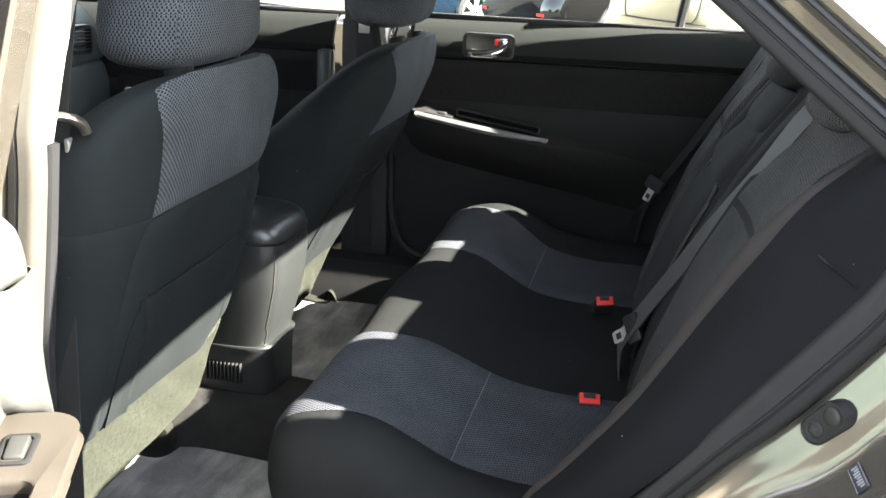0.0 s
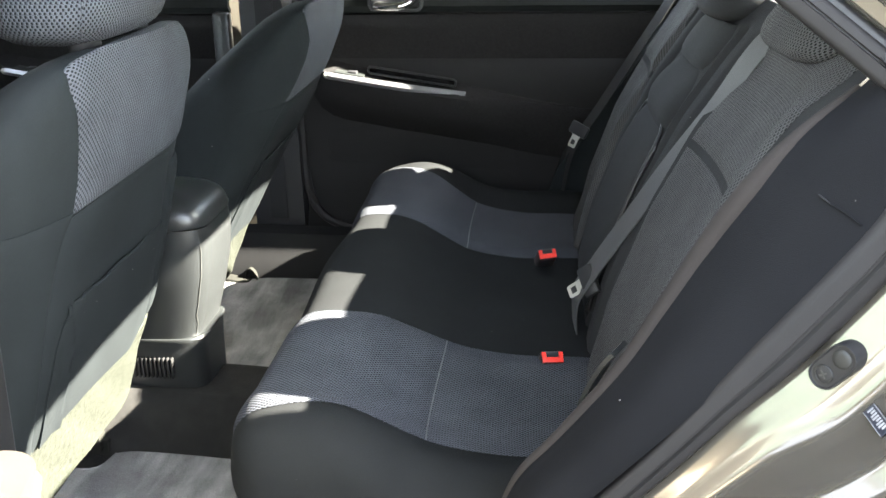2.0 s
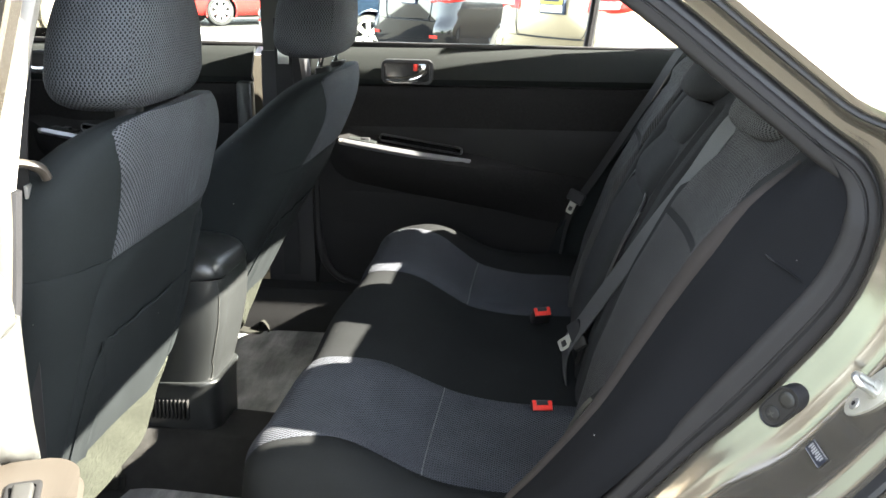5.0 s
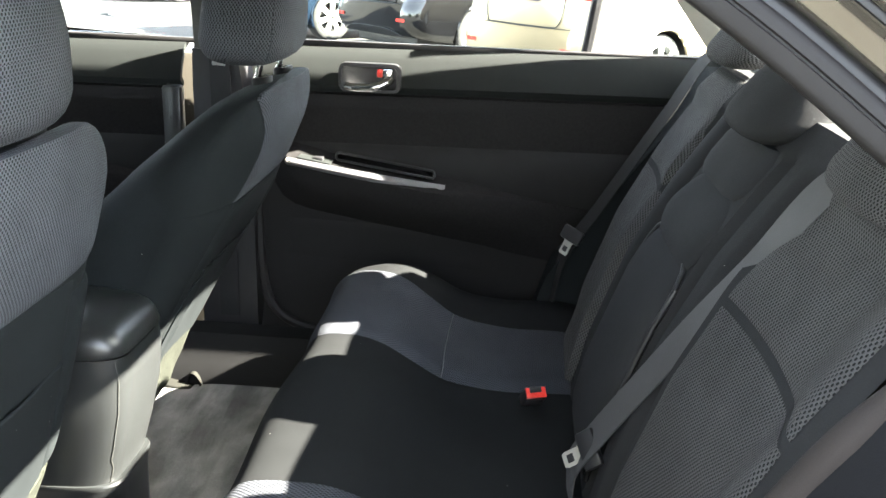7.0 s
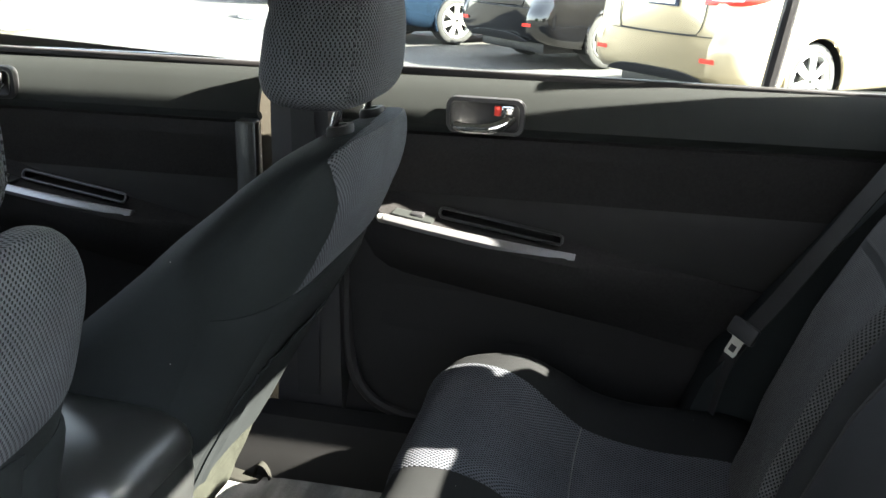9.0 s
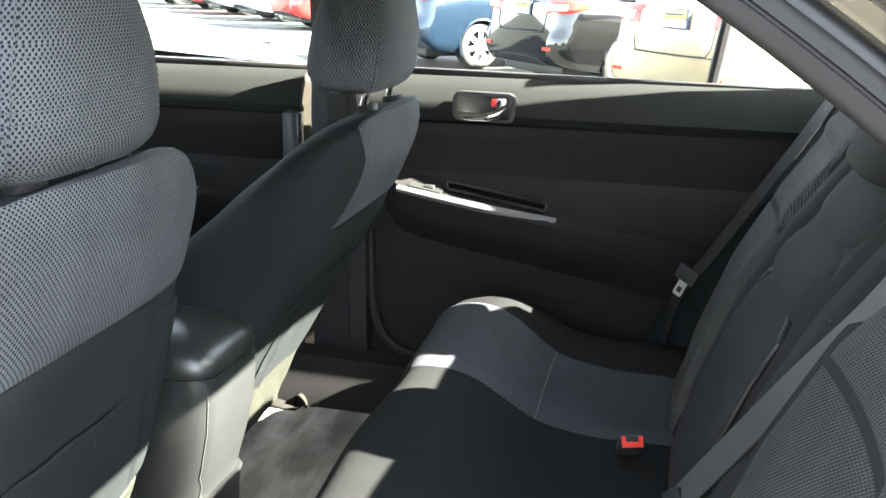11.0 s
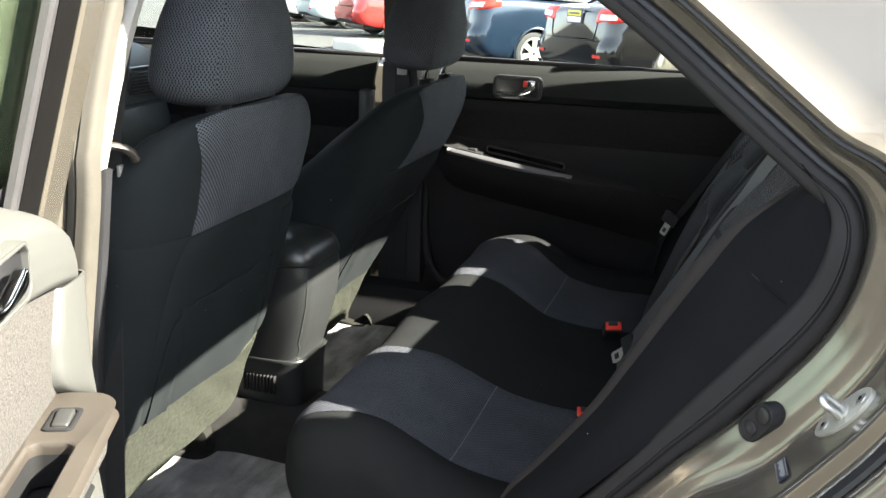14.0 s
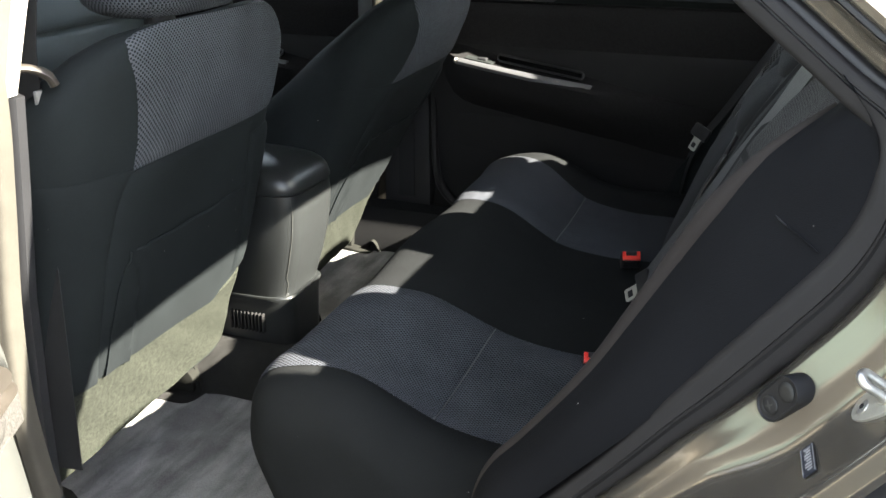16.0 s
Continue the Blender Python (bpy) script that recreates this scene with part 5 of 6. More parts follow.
# ---------------------------------------------------------------- near rear door, swung open
near = thing("open_rear_door", "open rear car door with grey cloth insert and window switch", "car door", at=(0, 0, 0))
DOOR_HINGE, DOOR_OPEN = (-0.693, 0.718), 66.0


def pad_low(x):
    return 0.922 + 0.075 * (1 - math.exp(-(x + 0.722) / 0.28))


def pad_pt(u, v):
    x = -0.722 + 1.08 * u ** 1.5
    t = max(0.0, (-0.50 - x) / 0.222)
    zb = pad_low(x)
    h = (1.056 - zb) * math.sqrt(max(0.0, 1 - min(1, t) ** 2.3))
    y = interp(v, [(0, 2.458), (0.05, 2.428), (0.10, 2.404), (0.18, 2.386), (0.3, 2.378), (0.5, 2.374), (0.7, 2.372), (0.9, 2.372), (0.97, 2.378), (1, 2.392)])
    roll = max(0.0, 1 - (x + 0.722) / 0.05)
    return Vector((x, y + (2.45 - y) * (1 - math.sqrt(max(0, 1 - roll ** 2))) * 0.8, zb + h * (1 - v)))


LATCH = (-0.516, -0.366, 0.973, 1.036)
bm = grid_bm(pad_pt, lin(0, 1, 140), lin(0, 1, 36))
x0, x1, z0, z1 = LATCH
gone = [f for f in bm.faces if x0 + 0.007 < f.calc_center_median().x < x1 - 0.007 and z0 + 0.007 < f.calc_center_median().z < z1 - 0.007]
bmesh.ops.delete(bm, geom=gone, context="FACES")
pad = part("door_trim", bm, M_DOORGREY, near, "grey moulded upper door trim with rounded front end")
hz = part("latch_bezel", ring_plate(x0, x1, z0, z1, 2.368, 0.022, 0.009), M_DOORGREY, pad, "grey latch surround")
part("latch_rim", tube_bm([Vector((a, 2.3685, b)) for a, b in rounded(x0 + 0.004, x1 - 0.004, z0 + 0.004, z1 - 0.004, 0.016)], 0.0014, 8, closed=True), M_DOORGREY, hz)
part("latch_cup", ring_cup(x0 + 0.006, x1 - 0.006, z0 + 0.006, z1 - 0.006, 2.372, 0.030), M_BLACK, hz, "black latch cup")
part("latch_lever", prism_bm(catmull([(-0.377, 0.999), (-0.402, 1.000), (-0.424, 0.992), (-0.448, 0.991), (-0.480, 1.001), (-0.502, 1.008), (-0.505, 0.994), (-0.490, 0.984), (-0.44, 0.980), (-0.379, 0.980)], 4, closed=True), 0.014, "y", 2.366, 0.004, 3), M_CHROME, hz, "chrome latch lever")
part("lock_tab", box_bm(-0.412, -0.378, 2.364, 2.385, 1.004, 1.028, 0.006, 3), M_STEELDARK, hz, "grey lock tab")


def cloth_front(z):
    return interp(z, [(0.64, -0.735), (0.755, -0.733), (0.775, -0.712), (0.795, -0.672), (0.808, -0.650), (0.822, -0.634), (0.840, -0.627), (0.88, -0.628), (0.925, -0.646), (0.99, -0.68)])


def tweed_pt(u, v):
    z = 0.985 - 0.192 * v
    x = cloth_front(z) + (0.33 - cloth_front(z)) * u
    return Vector((x, 2.393 + 0.010 * v ** 3, z))


def band_pt(u, v):
    # cloth that wraps out under the armrest
    z = 0.798 - 0.113 * v
    x = cloth_front(z) + (0.33 - cloth_front(z)) * u
    out = smoothstep(-0.672, -0.605, x) * smoothstep(0.12, 0.03, x)
    return Vector((x, 2.402 - 0.026 * smoothstep(0.0, 0.7, v) * (1 - out) - out * (0.066 - 0.042 * smoothstep(0.768, 0.69, z)), z - 0.012 * (1 - v) * out))


part("cloth_insert", grid_bm(tweed_pt, lin(0, 1, 40), lin(0, 1, 40), 0.003), M_TWEED, near, "grey speckled tweed cloth insert")
part("cloth_band", grid_bm(band_pt, lin(0, 1, 60), lin(0, 1, 16), 0.003), M_TWEED, near, "grey speckled tweed cloth band")


def strip_pt(u, v):
    z = 0.935 - 0.185 * v
    xl, xr = cloth_front(z) + 0.006, -0.724
    y = interp(u, [(0, 2.397), (0.05, 2.386), (0.12, 2.381), (0.6, 2.374), (0.85, 2.374), (0.93, 2.379), (0.98, 2.395), (1, 2.44)])
    return Vector((xl + (xr - xl) * u if xl > xr else xr, y, z))


part("front_strip", grid_bm(strip_pt, [0, 0.03, 0.06, 0.1, 0.2, 0.4, 0.6, 0.75, 0.85, 0.9, 0.93, 0.96, 0.98, 1], lin(0, 1, 26), 0.003), M_DOORGREY, near, "smooth grey plastic edge strip")


def low_pt(u, v):
    z = 0.700 - 0.35 * v
    y = interp(u, [(0, 2.45), (0.008, 2.400), (0.02, 2.378), (0.04, 2.372), (1, 2.376)]) + 0.02 * (v < 0.02) - 0.012 * math.sin(math.pi * v)
    return Vector((-0.728 + 1.07 * u, y, z))


lower = part("lower_trim", grid_bm(low_pt, [0, 0.004, 0.008, 0.014, 0.02, 0.03, 0.04] + lin(0.06, 1, 24), [0, 0.01, 0.03] + lin(0.08, 1, 16)), M_DOORGREY, near, "grey lower door trim")
part("speaker_ring", tube_bm([Vector((-0.625 + 0.062 * math.cos(a), 2.360, 0.405 + 0.062 * math.sin(a))) for a in lin(0, 2 * math.pi, 33)[:-1]], 0.004, 8, closed=True), M_DOORGREY, lower)

ARM_O, ARM_I = rounded(-0.640, 0.06, 2.331, 2.411, 0.038, 8), rounded(-0.530, -0.235, 2.345, 2.391, 0.013, 8)


def arm_ring(line, z, grow=0.0, to=None, k=0.0):
    cx, cy = (-0.30, 2.366)
    out = []
    for n, (a, b) in enumerate(line):
        if to:
            a, b = a + (to[n][0] - a) * k, b + (to[n][1] - b) * k
        out.append(Vector((a + math.copysign(grow, a - cx), b + math.copysign(grow, b - cy), z - 0.02 * (a + 0.6))))
    return out


arm_near = part("armrest", loft_bm([arm_ring(ARM_O, 0.789, -0.010), arm_ring(ARM_O, 0.791, -0.003), arm_ring(ARM_O, 0.795, 0.0), arm_ring(ARM_O, 0.799, -0.001), arm_ring(ARM_O, 0.803, -0.004), arm_ring(ARM_O, 0.805, -0.008),
                                     arm_ring(ARM_I, 0.806, 0.003), arm_ring(ARM_I, 0.804, 0.0008), arm_ring(ARM_I, 0.799), arm_ring(ARM_I, 0.790, -0.001)], cap=False), M_BROWNGREY, near, "taupe plastic armrest frame")
part("pull_pocket", cup_bm([arm_ring(ARM_I, 0.797, -0.0006), arm_ring(ARM_I, 0.77, -0.002), arm_ring(ARM_I, 0.751, -0.004), arm_ring(ARM_I, 0.748, -0.015)]), M_SILLBLACK, arm_near, "black pull pocket")
tray = rounded(-0.47, -0.25, 2.350, 2.386, 0.008)
part("pocket_tray", loft_bm([[Vector((a, b, z - 0.02 * (a + 0.6))) for a, b in (tray if not k else rounded(-0.466, -0.254, 2.351, 2.383, 0.005))] for z, k in ((0.750, 0), (0.764, 0), (0.766, 1), (0.756, 1))]), M_VINYL, arm_near, "dark inner tray")
sw = part("switch_bezel", loft_bm([[Vector((a, b, z - 0.02 * (a + 0.6))) for a, b in rounded(-0.604 + g, -0.552 - g, 2.355 + g, 2.387 - g, 0.006)] for z, g in ((0.803, 0), (0.8078, 0), (0.8088, 0.002), (0.8078, 0.005), (0.800, 0.006))]), M_SILLBLACK, arm_near, "black switch bezel")
part("window_switch", moved(box_bm(-0.016, 0.016, -0.0095, 0.0095, -0.006, 0.004, 0.003, 3), Matrix.Translation((-0.578, 2.371, 0.807)) @ Matrix.Rotation(radians(9), 4, "Y")), M_STEELDARK, sw, "silver-grey rocker window switch")

part("belt_seal", box_bm(-0.70, 0.36, 2.452, 2.474, 1.050, 1.064, 0.003), M_DARKRUBBER, near)
part("door_skin", box_bm(-0.735, 0.40, 2.49, 2.53, 0.25, 1.05, 0.01), M_PAINT, near, "warm grey metallic door skin")


def frame_bar(x, w, y, t):
    return loft_bm([[Vector((x + 0.05 * k + a, y - 0.125 * k + b, 0.97 + 0.41 * k)) for a, b in ((0, t), (0, 0.004), (0.004, 0), (w - 0.004, 0), (w, 0.004), (w, t))] for k in lin(0, 1, 8)])


fr = part("window_frame", frame_bar(-0.786, 0.086, 2.424, 0.050), M_PAINT, near, "painted window frame")
part("frame_tape", frame_bar(-0.700, 0.066, 2.428, 0.020), M_TAPE, fr, "matt black frame tape")
part("glass_run", frame_bar(-0.634, 0.018, 2.432, 0.012), M_DARKRUBBER, fr, "grey rubber glass run")
part("top_frame", tube_bm([(-0.70, 2.320, 1.385), (-0.2, 2.330, 1.395), (0.0, 2.355, 1.345), (0.30, 2.45, 1.07)], 0.018, 8), M_PAINT, near)
bm = bmesh.new()
f = bm.faces.new([bm.verts.new(p) for p in ((-0.690, 2.445, 1.045), (0.29, 2.465, 1.055), (0.0, 2.365, 1.335), (-0.645, 2.345, 1.37))])
f.normal_update()
bmesh.ops.solidify(bm, geom=[f], thickness=0.004)
part("window_pane", bm, M_GREENGLASS, near, "green tinted window glass", smooth=False).visible_shadow = False
part("front_end_trim", prism_bm([(-0.738, 0.36), (-0.738, 1.0), (-0.726, 1.0), (-0.726, 0.36)], 0.09, "y", 2.43), M_PAINT, near)
SWING = Matrix.Translation((*DOOR_HINGE, -0.014)) @ Matrix.Rotation(radians(-DOOR_OPEN), 4, "Z") @ Matrix.Diagonal((1, -1, 1, 1)) @ Matrix.Translation((0.735, -2.47, 0))
near.matrix_basis = Matrix.Translation((*DOOR_HINGE, 0.35))
for o in near.children_recursive:
    o.data.transform(SWING)
    o.data.flip_normals()
    if o.parent is near:
        o.matrix_parent_inverse = near.matrix_basis.inverted()

# ---------------------------------------------------------------- near centre pillar and front belt
np_ = thing("near_center_pillar", "centre pillar with pale upper trim and dark lower trim", "car pillar", kind="structure")


def pillar_ring(z, x, w, y):
    return [Vector((x - w, y - 0.002, z)), Vector((x - 0.006, y - 0.002, z)), Vector((x + 0.002, y + 0.004, z)), Vector((x, y + 0.02, z)), Vector((x - 0.03, y + 0.035, z)), Vector((x - w, y + 0.035, z))]


part("upper_trim", loft_bm([pillar_ring(z, x, 0.10, 0.905 + 0.36 * (z - 1.0)) for z, x in ((1.003, -0.704), (1.10, -0.702), (1.164, -0.697), (1.215, -0.690), (1.27, -0.682), (1.40, -0.655))]), M_GREYTRIM, np_, "pale grey upper pillar trim")
part("lower_trim", loft_bm([pillar_ring(z, x, 0.11, 0.915) for z, x in ((0.20, -0.768), (0.36, -0.760), (0.55, -0.752), (0.72, -0.740), (0.90, -0.715), (1.0, -0.702))]), M_BLACK, np_, "black lower pillar trim")
nb = thing("seat_belt", "black front seat belt with loop guide on the near pillar", "seat belt", "front seat belts", at=(-0.72, 0.98, 1.25))
part("webbing", strap_bm([(-0.710, 1.00, 1.28), (-0.738, 0.975, 1.05), (-0.752, 0.968, 0.8), (-0.77, 0.965, 0.42)], (1, 0.15, 0), 0.047), M_BLACKBELT, nb)
part("loop_guide", tube_bm(catmull([(-0.722, 0.940, 1.030), (-0.710, 0.955, 1.029), (-0.697, 0.970, 1.020), (-0.692, 0.976, 1.006)], 5), [0.008] * 8 + [0.010] * 4 + [0.009] * 4, 10, 0.7), M_BROWNGREY, nb, "taupe plastic belt guide")
part("tongue", box_bm(-0.720, -0.714, 0.966, 0.984, 0.962, 0.998, 0.002), M_STEEL, nb, "steel belt tongue")

# ---------------------------------------------------------------- dashboard and front end
dash = thing("dashboard", "dark grey moulded dashboard with air vents", "dashboard", at=(-1.7, CY, 0.6))
DASH = catmull([(-1.62, 0.45), (-1.57, 0.62), (-1.560, 0.78), (-1.575, 0.86), (-1.588, 0.876), (-1.590, 0.884), (-1.578, 0.892), (-1.595, 0.96), (-1.615, 1.01), (-1.68, 1.045), (-1.85, 1.062), (-2.15, 1.05)], 4)
part("dash_pad", grid_bm(lambda y, s: Vector((DASH[int(s)].x - 0.03 * ((y - CY) / 0.7) ** 4, y, DASH[int(s)].y)), lin(0.92, 2.40, 24), list(range(len(DASH))), 0.01), M_DASH, dash)


def dash_vent(y0, y1, x):
    v = part("vent_bezel", moved(ring_plate(-(y1 - y0) / 2, (y1 - y0) / 2, 0.908, 0.992, 0, 0.02, 0.012), Matrix.Translation((x, (y0 + y1) / 2, 0)) @ Matrix.Rotation(radians(90), 4, "Z")), M_VINYL, dash, "grey vent bezel")
    for k in range(7):
        z = 0.922 + k * 0.0095
        part("vent_slat", box_bm(x - 0.016, x + 0.001, y0 + 0.010, y1 - 0.010, z, z + 0.003), M_BLACK, v)


dash_vent(1.715, 1.828, -1.575)
dash_vent(2.17, 2.30, -1.585)
dial = part("control_panel", loft_bm([[Vector((x, 1.752 + e, 0.850 + d)) for e, d in se_ring(28, 0.076 * k, 0.042 * k, 3)] for x, k in ((-1.60, 1.0), (-1.556, 1.0), (-1.552, 0.94))]), M_PANEL, dash, "silver climate control panel")
part("dial", loft_bm([[Vector((x, 1.738 + e, 0.856 + d)) for e, d in se_ring(20, 0.023 * k, 0.020 * k, 2)] for x, k in ((-1.555, 1.0), (-1.535, 0.95), (-1.532, 0.8))]), M_BLACK, dial, "black rotary knob")
front_end = thing("car_front", "warm grey metallic bonnet and windscreen of the car", "car body", kind="structure")
part("bonnet", grid_bm(lambda u, v: Vector((-2.1 - 1.1 * v, CY + u * 0.76, 1.03 - 0.17 * v - 0.03 * u ** 4)), lin(-1, 1, 13), lin(0, 1, 9), 0.02), M_PAINT, front_end)
part("firewall", box_bm(-2.12, -2.08, 0.9, 2.36, 0.2, 1.04), M_BLACK, front_end)
wsb = grid_bm(lambda u, v: Vector((-1.45 - 0.70 * v, CY + u * (0.58 + 0.12 * v), 1.385 - 0.33 * v)), lin(-1, 1, 9), lin(0, 1, 7), 0.004)
part("windscreen", wsb, M_GLASS, front_end, "clear windscreen").visible_shadow = False
for s in (-1, 1):
    part("front_pillar", tube_bm([(-1.42, CY + s * 0.60, 1.38), (-2.15, CY + s * 0.73, 1.05)], 0.035, 8), M_LINER, front_end, "pale front pillar trim")
nf = thing("near_front_door", "closed near front car door", "car door", at=(-1.3, 0.80, 0.35))
part("door_body", box_bm(-1.95, -0.79, 0.74, 0.84, 0.25, 1.045, 0.012), M_BLACK, nf)
part("door_skin", box_bm(-1.95, -0.775, 0.705, 0.738, 0.25, 1.045, 0.01), M_PAINT, nf)
window_pane(nf, [(-1.9, 0.77, 1.04), (-0.80, 0.77, 1.05), (-0.72, 0.90, 1.40), (-1.40, 0.92, 1.38), (-1.9, 0.80, 1.10)], "clear side window")

# ---------------------------------------------------------------- small fittings on the near jamb
def facing(at, out, along):
    """A frame at a point: its y axis runs into the metal, its z axis along the fitting."""
    n, z = -Vector(out).normalized(), Vector(along)
    z = (z - n * z.dot(n)).normalized()
    x = n.cross(z)
    return Matrix.Translation(at) @ Matrix(((x.x, n.x, z.x, 0), (x.y, n.y, z.y, 0), (x.z, n.z, z.z, 0), (0, 0, 0, 1)))


hole = thing("jamb_recess", "black rubber-lined recess with a screw on the door jamb", "fitting", at=(0.19, 0.87, 0.80))
plug_m = facing((0.1942, 0.8660, 0.8130), (-0.71, -0.70, 0.08), (0.013, -0.008, 0.022))


def on_jamb(m, outline, d0, d1, bevel=0.002):
    return moved(prism_bm(outline, d1 - d0, "y", d0, bevel), m)


def stadium(w, h, n=10):
    return arc(0, h / 2 - w / 2, w / 2, 0, 180, n) + arc(0, -(h / 2 - w / 2), w / 2, 180, 360, n)


def recess_bm():
    rings = []
    for k, d in ((1.0, 0.016), (1.0, -0.0045), (0.97, -0.0060), (0.90, -0.0060), (0.87, -0.0050), (0.85, -0.0042), (0.80, -0.0040), (0.1, -0.0038)):
        rings.append([Vector((a * k, d, b * (1 - (1 - k) * 0.55))) for a, b in stadium(0.031, 0.057)])
    return moved(loft_bm(rings), plug_m)


part("recess_rim", recess_bm(), M_BLACK, hole)
scr = part("screw", on_jamb(plug_m @ Matrix.Translation((0, 0, -0.0125)), arc(0, 0, 0.0080, 0, 342, 20), -0.0056, 0.004, 0.001), M_BLACK, hole, "dark screw head")
part("screw_ring", moved(tube_bm([(0.0086 * math.cos(radians(t)), -0.0046, 0.0086 * math.sin(radians(t)) - 0.0125) for t in range(0, 360, 18)], 0.0010, 6, closed=True), plug_m), M_STEELDARK, scr)
for q in (0, 90):
    part("screw_slot", moved(box_bm(-0.0045, 0.0045, -0.0060, -0.0054, -0.0009, 0.0009), plug_m @ Matrix.Translation((0, 0, -0.0125)) @ Matrix.Rotation(radians(q + 20), 4, "Y")), M_DOORGREY, scr)
part("bump_stop", moved(loft_bm([[Vector((e, d, f)) for e, f in se_ring(20, 0.0095 * k, 0.0095 * k, 2)] for d, k in ((0.002, 1.0), (-0.0046, 1.0), (-0.0058, 0.85), (-0.0064, 0.5))]), plug_m @ Matrix.Translation((0, 0, 0.013))), M_STEELDARK, hole, "grey rubber bump stop")
strk = thing("door_striker", "zinc-plated door striker plate with loop", "striker", at=(0.28, 0.83, 0.86))
st_m = facing((0.2735, 0.8215, 0.8585), (-0.87, -0.12, 0.50), (0.40, -0.33, 0.85))
sp = part("striker_plate", on_jamb(st_m, catmull([(-0.018, -0.022), (-0.009, -0.040), (0.004, -0.041), (0.014, -0.026), (0.019, 0.0), (0.014, 0.026), (0.004, 0.041), (-0.009, 0.040), (-0.018, 0.022)], 4, closed=True), -0.0035, 0.012, 0.001), M_ZINC, strk, "zinc-plated striker plate")
for q in (-1, 1):
    scr = part("screw", on_jamb(st_m @ Matrix.Translation((-0.001, 0, q * 0.0275)), arc(0, 0, 0.0068, 0, 342, 20), -0.0050, -0.003, 0.0012), M_STEEL, sp, "countersunk screw")
    part("screw_socket", on_jamb(st_m @ Matrix.Translation((-0.001, 0, q * 0.0275)), arc(0, 0, 0.0028, 0, 300, 6), -0.0054, -0.0049, 0), M_BLACK, scr)
part("striker_loop", moved(tube_bm([(-0.0065, 0.0, 0.0), (-0.0065, -0.0225, 0.001)] + [(-0.0065 * math.cos(radians(t)), -0.0235 - 0.0060 * math.sin(radians(t)), 0.001) for t in range(15, 180, 15)] + [(0.0065, -0.0225, 0.001), (0.0065, 0.0, 0.0)], 0.0043, 12), st_m), M_STEEL, strk, "steel striker loop")
part("loop_foot", on_jamb(st_m, arc(0, 0, 0.011, 0, 342, 20), -0.0060, -0.003, 0.0012), M_ZINC, strk)

lab = thing("jamb_sticker", "small dark data sticker with pale print on the jamb", "sticker", at=(0.224, 0.815, 0.786))
# its long side runs outwards along the channel's wall
ax, nrm = Vector((0.002, -0.036, 0.0)).normalized(), Vector((-0.785, -0.03, 0.62)).normalized()
nrm = (nrm - ax * nrm.dot(ax)).normalized()
side_ = ax.cross(nrm)
lab_m = Matrix(((side_.x, -nrm.x, ax.x, 0), (side_.y, -nrm.y, ax.y, 0), (side_.z, -nrm.z, ax.z, 0), (0, 0, 0, 1)))
lab_m = Matrix.Translation(Vector((0.2228, 0.8150, 0.7850)) + nrm * 0.0022) @ lab_m
part("sticker_sheet", moved(box_bm(-0.0070, 0.0070, -0.0006, 0.0006, -0.0205, 0.0205, 0.0), lab_m), M_STICKER, lab)
for k in range(8):
    part("print_bar", moved(box_bm(-0.0037, 0.0033 - 0.002 * (k % 3 == 1), -0.0011, 0.0, -0.017 + k * 0.0043, -0.0148 + k * 0.0043), lab_m), M_PRINT, lab)
for q in (-0.0066, 0.0061):
    part("print_rule", moved(box_bm(q, q + 0.0006, -0.0011, 0.0, -0.0199, 0.0199), lab_m), M_PRINT, lab)


# ---------------------------------------------------------------- parked cars
M_TYRE = grained("tyre_rubber", (0.022, 0.022, 0.022), 0.3, 0.8, fine=200, coarse=10, bstr=0.4, bdist=0.002)
M_ALLOY = grained("alloy_wheel", (0.62, 0.62, 0.60), 0.08, 0.35, 0.8, fine=200, coarse=20, bstr=0.05)
M_TAIL = grained("red_lamp_lens", (0.55, 0.03, 0.02), 0.15, 0.15, fine=120, coarse=15, bstr=0.15, bdist=0.002)
M_CLEAR = grained("clear_lamp_lens", (0.75, 0.72, 0.68), 0.1, 0.12, fine=120, coarse=15, bstr=0.1, bdist=0.002)
M_DARKGLASS = grained("dark_car_glass", (0.02, 0.022, 0.024), 0.2, 0.05, fine=5, coarse=2, bstr=0.0, spec=0.8)
M_PLATE = grained("plate_dark", (0.03, 0.04, 0.07), 0.1, 0.4, fine=100, coarse=20, bstr=0.05)
M_PLATEY = grained("plate_yellow", (0.65, 0.55, 0.08), 0.1, 0.4, fine=100, coarse=20, bstr=0.05)


def car_plan(y, r=0.24):
    """Half the width of a parked car, y metres in from its rear."""
    tail = -r + math.sqrt(max(0.0, r * r - (r - y) ** 2)) if y < r else 0.0
    return 0.865 + tail - 0.10 * smoothstep(3.2, 4.3, y) ** 2


def tail_push(z):
    """How far the rear face lies inwards at a height: the bumper stands proud, the boot lid leans in."""
    return interp(z, [(0.26, 0.10), (0.36, 0.03), (0.45, 0.0), (0.60, 0.0), (0.655, 0.035), (0.70, 0.055), (0.90, 0.075), (0.99, 0.10), (1.06, 0.16)])


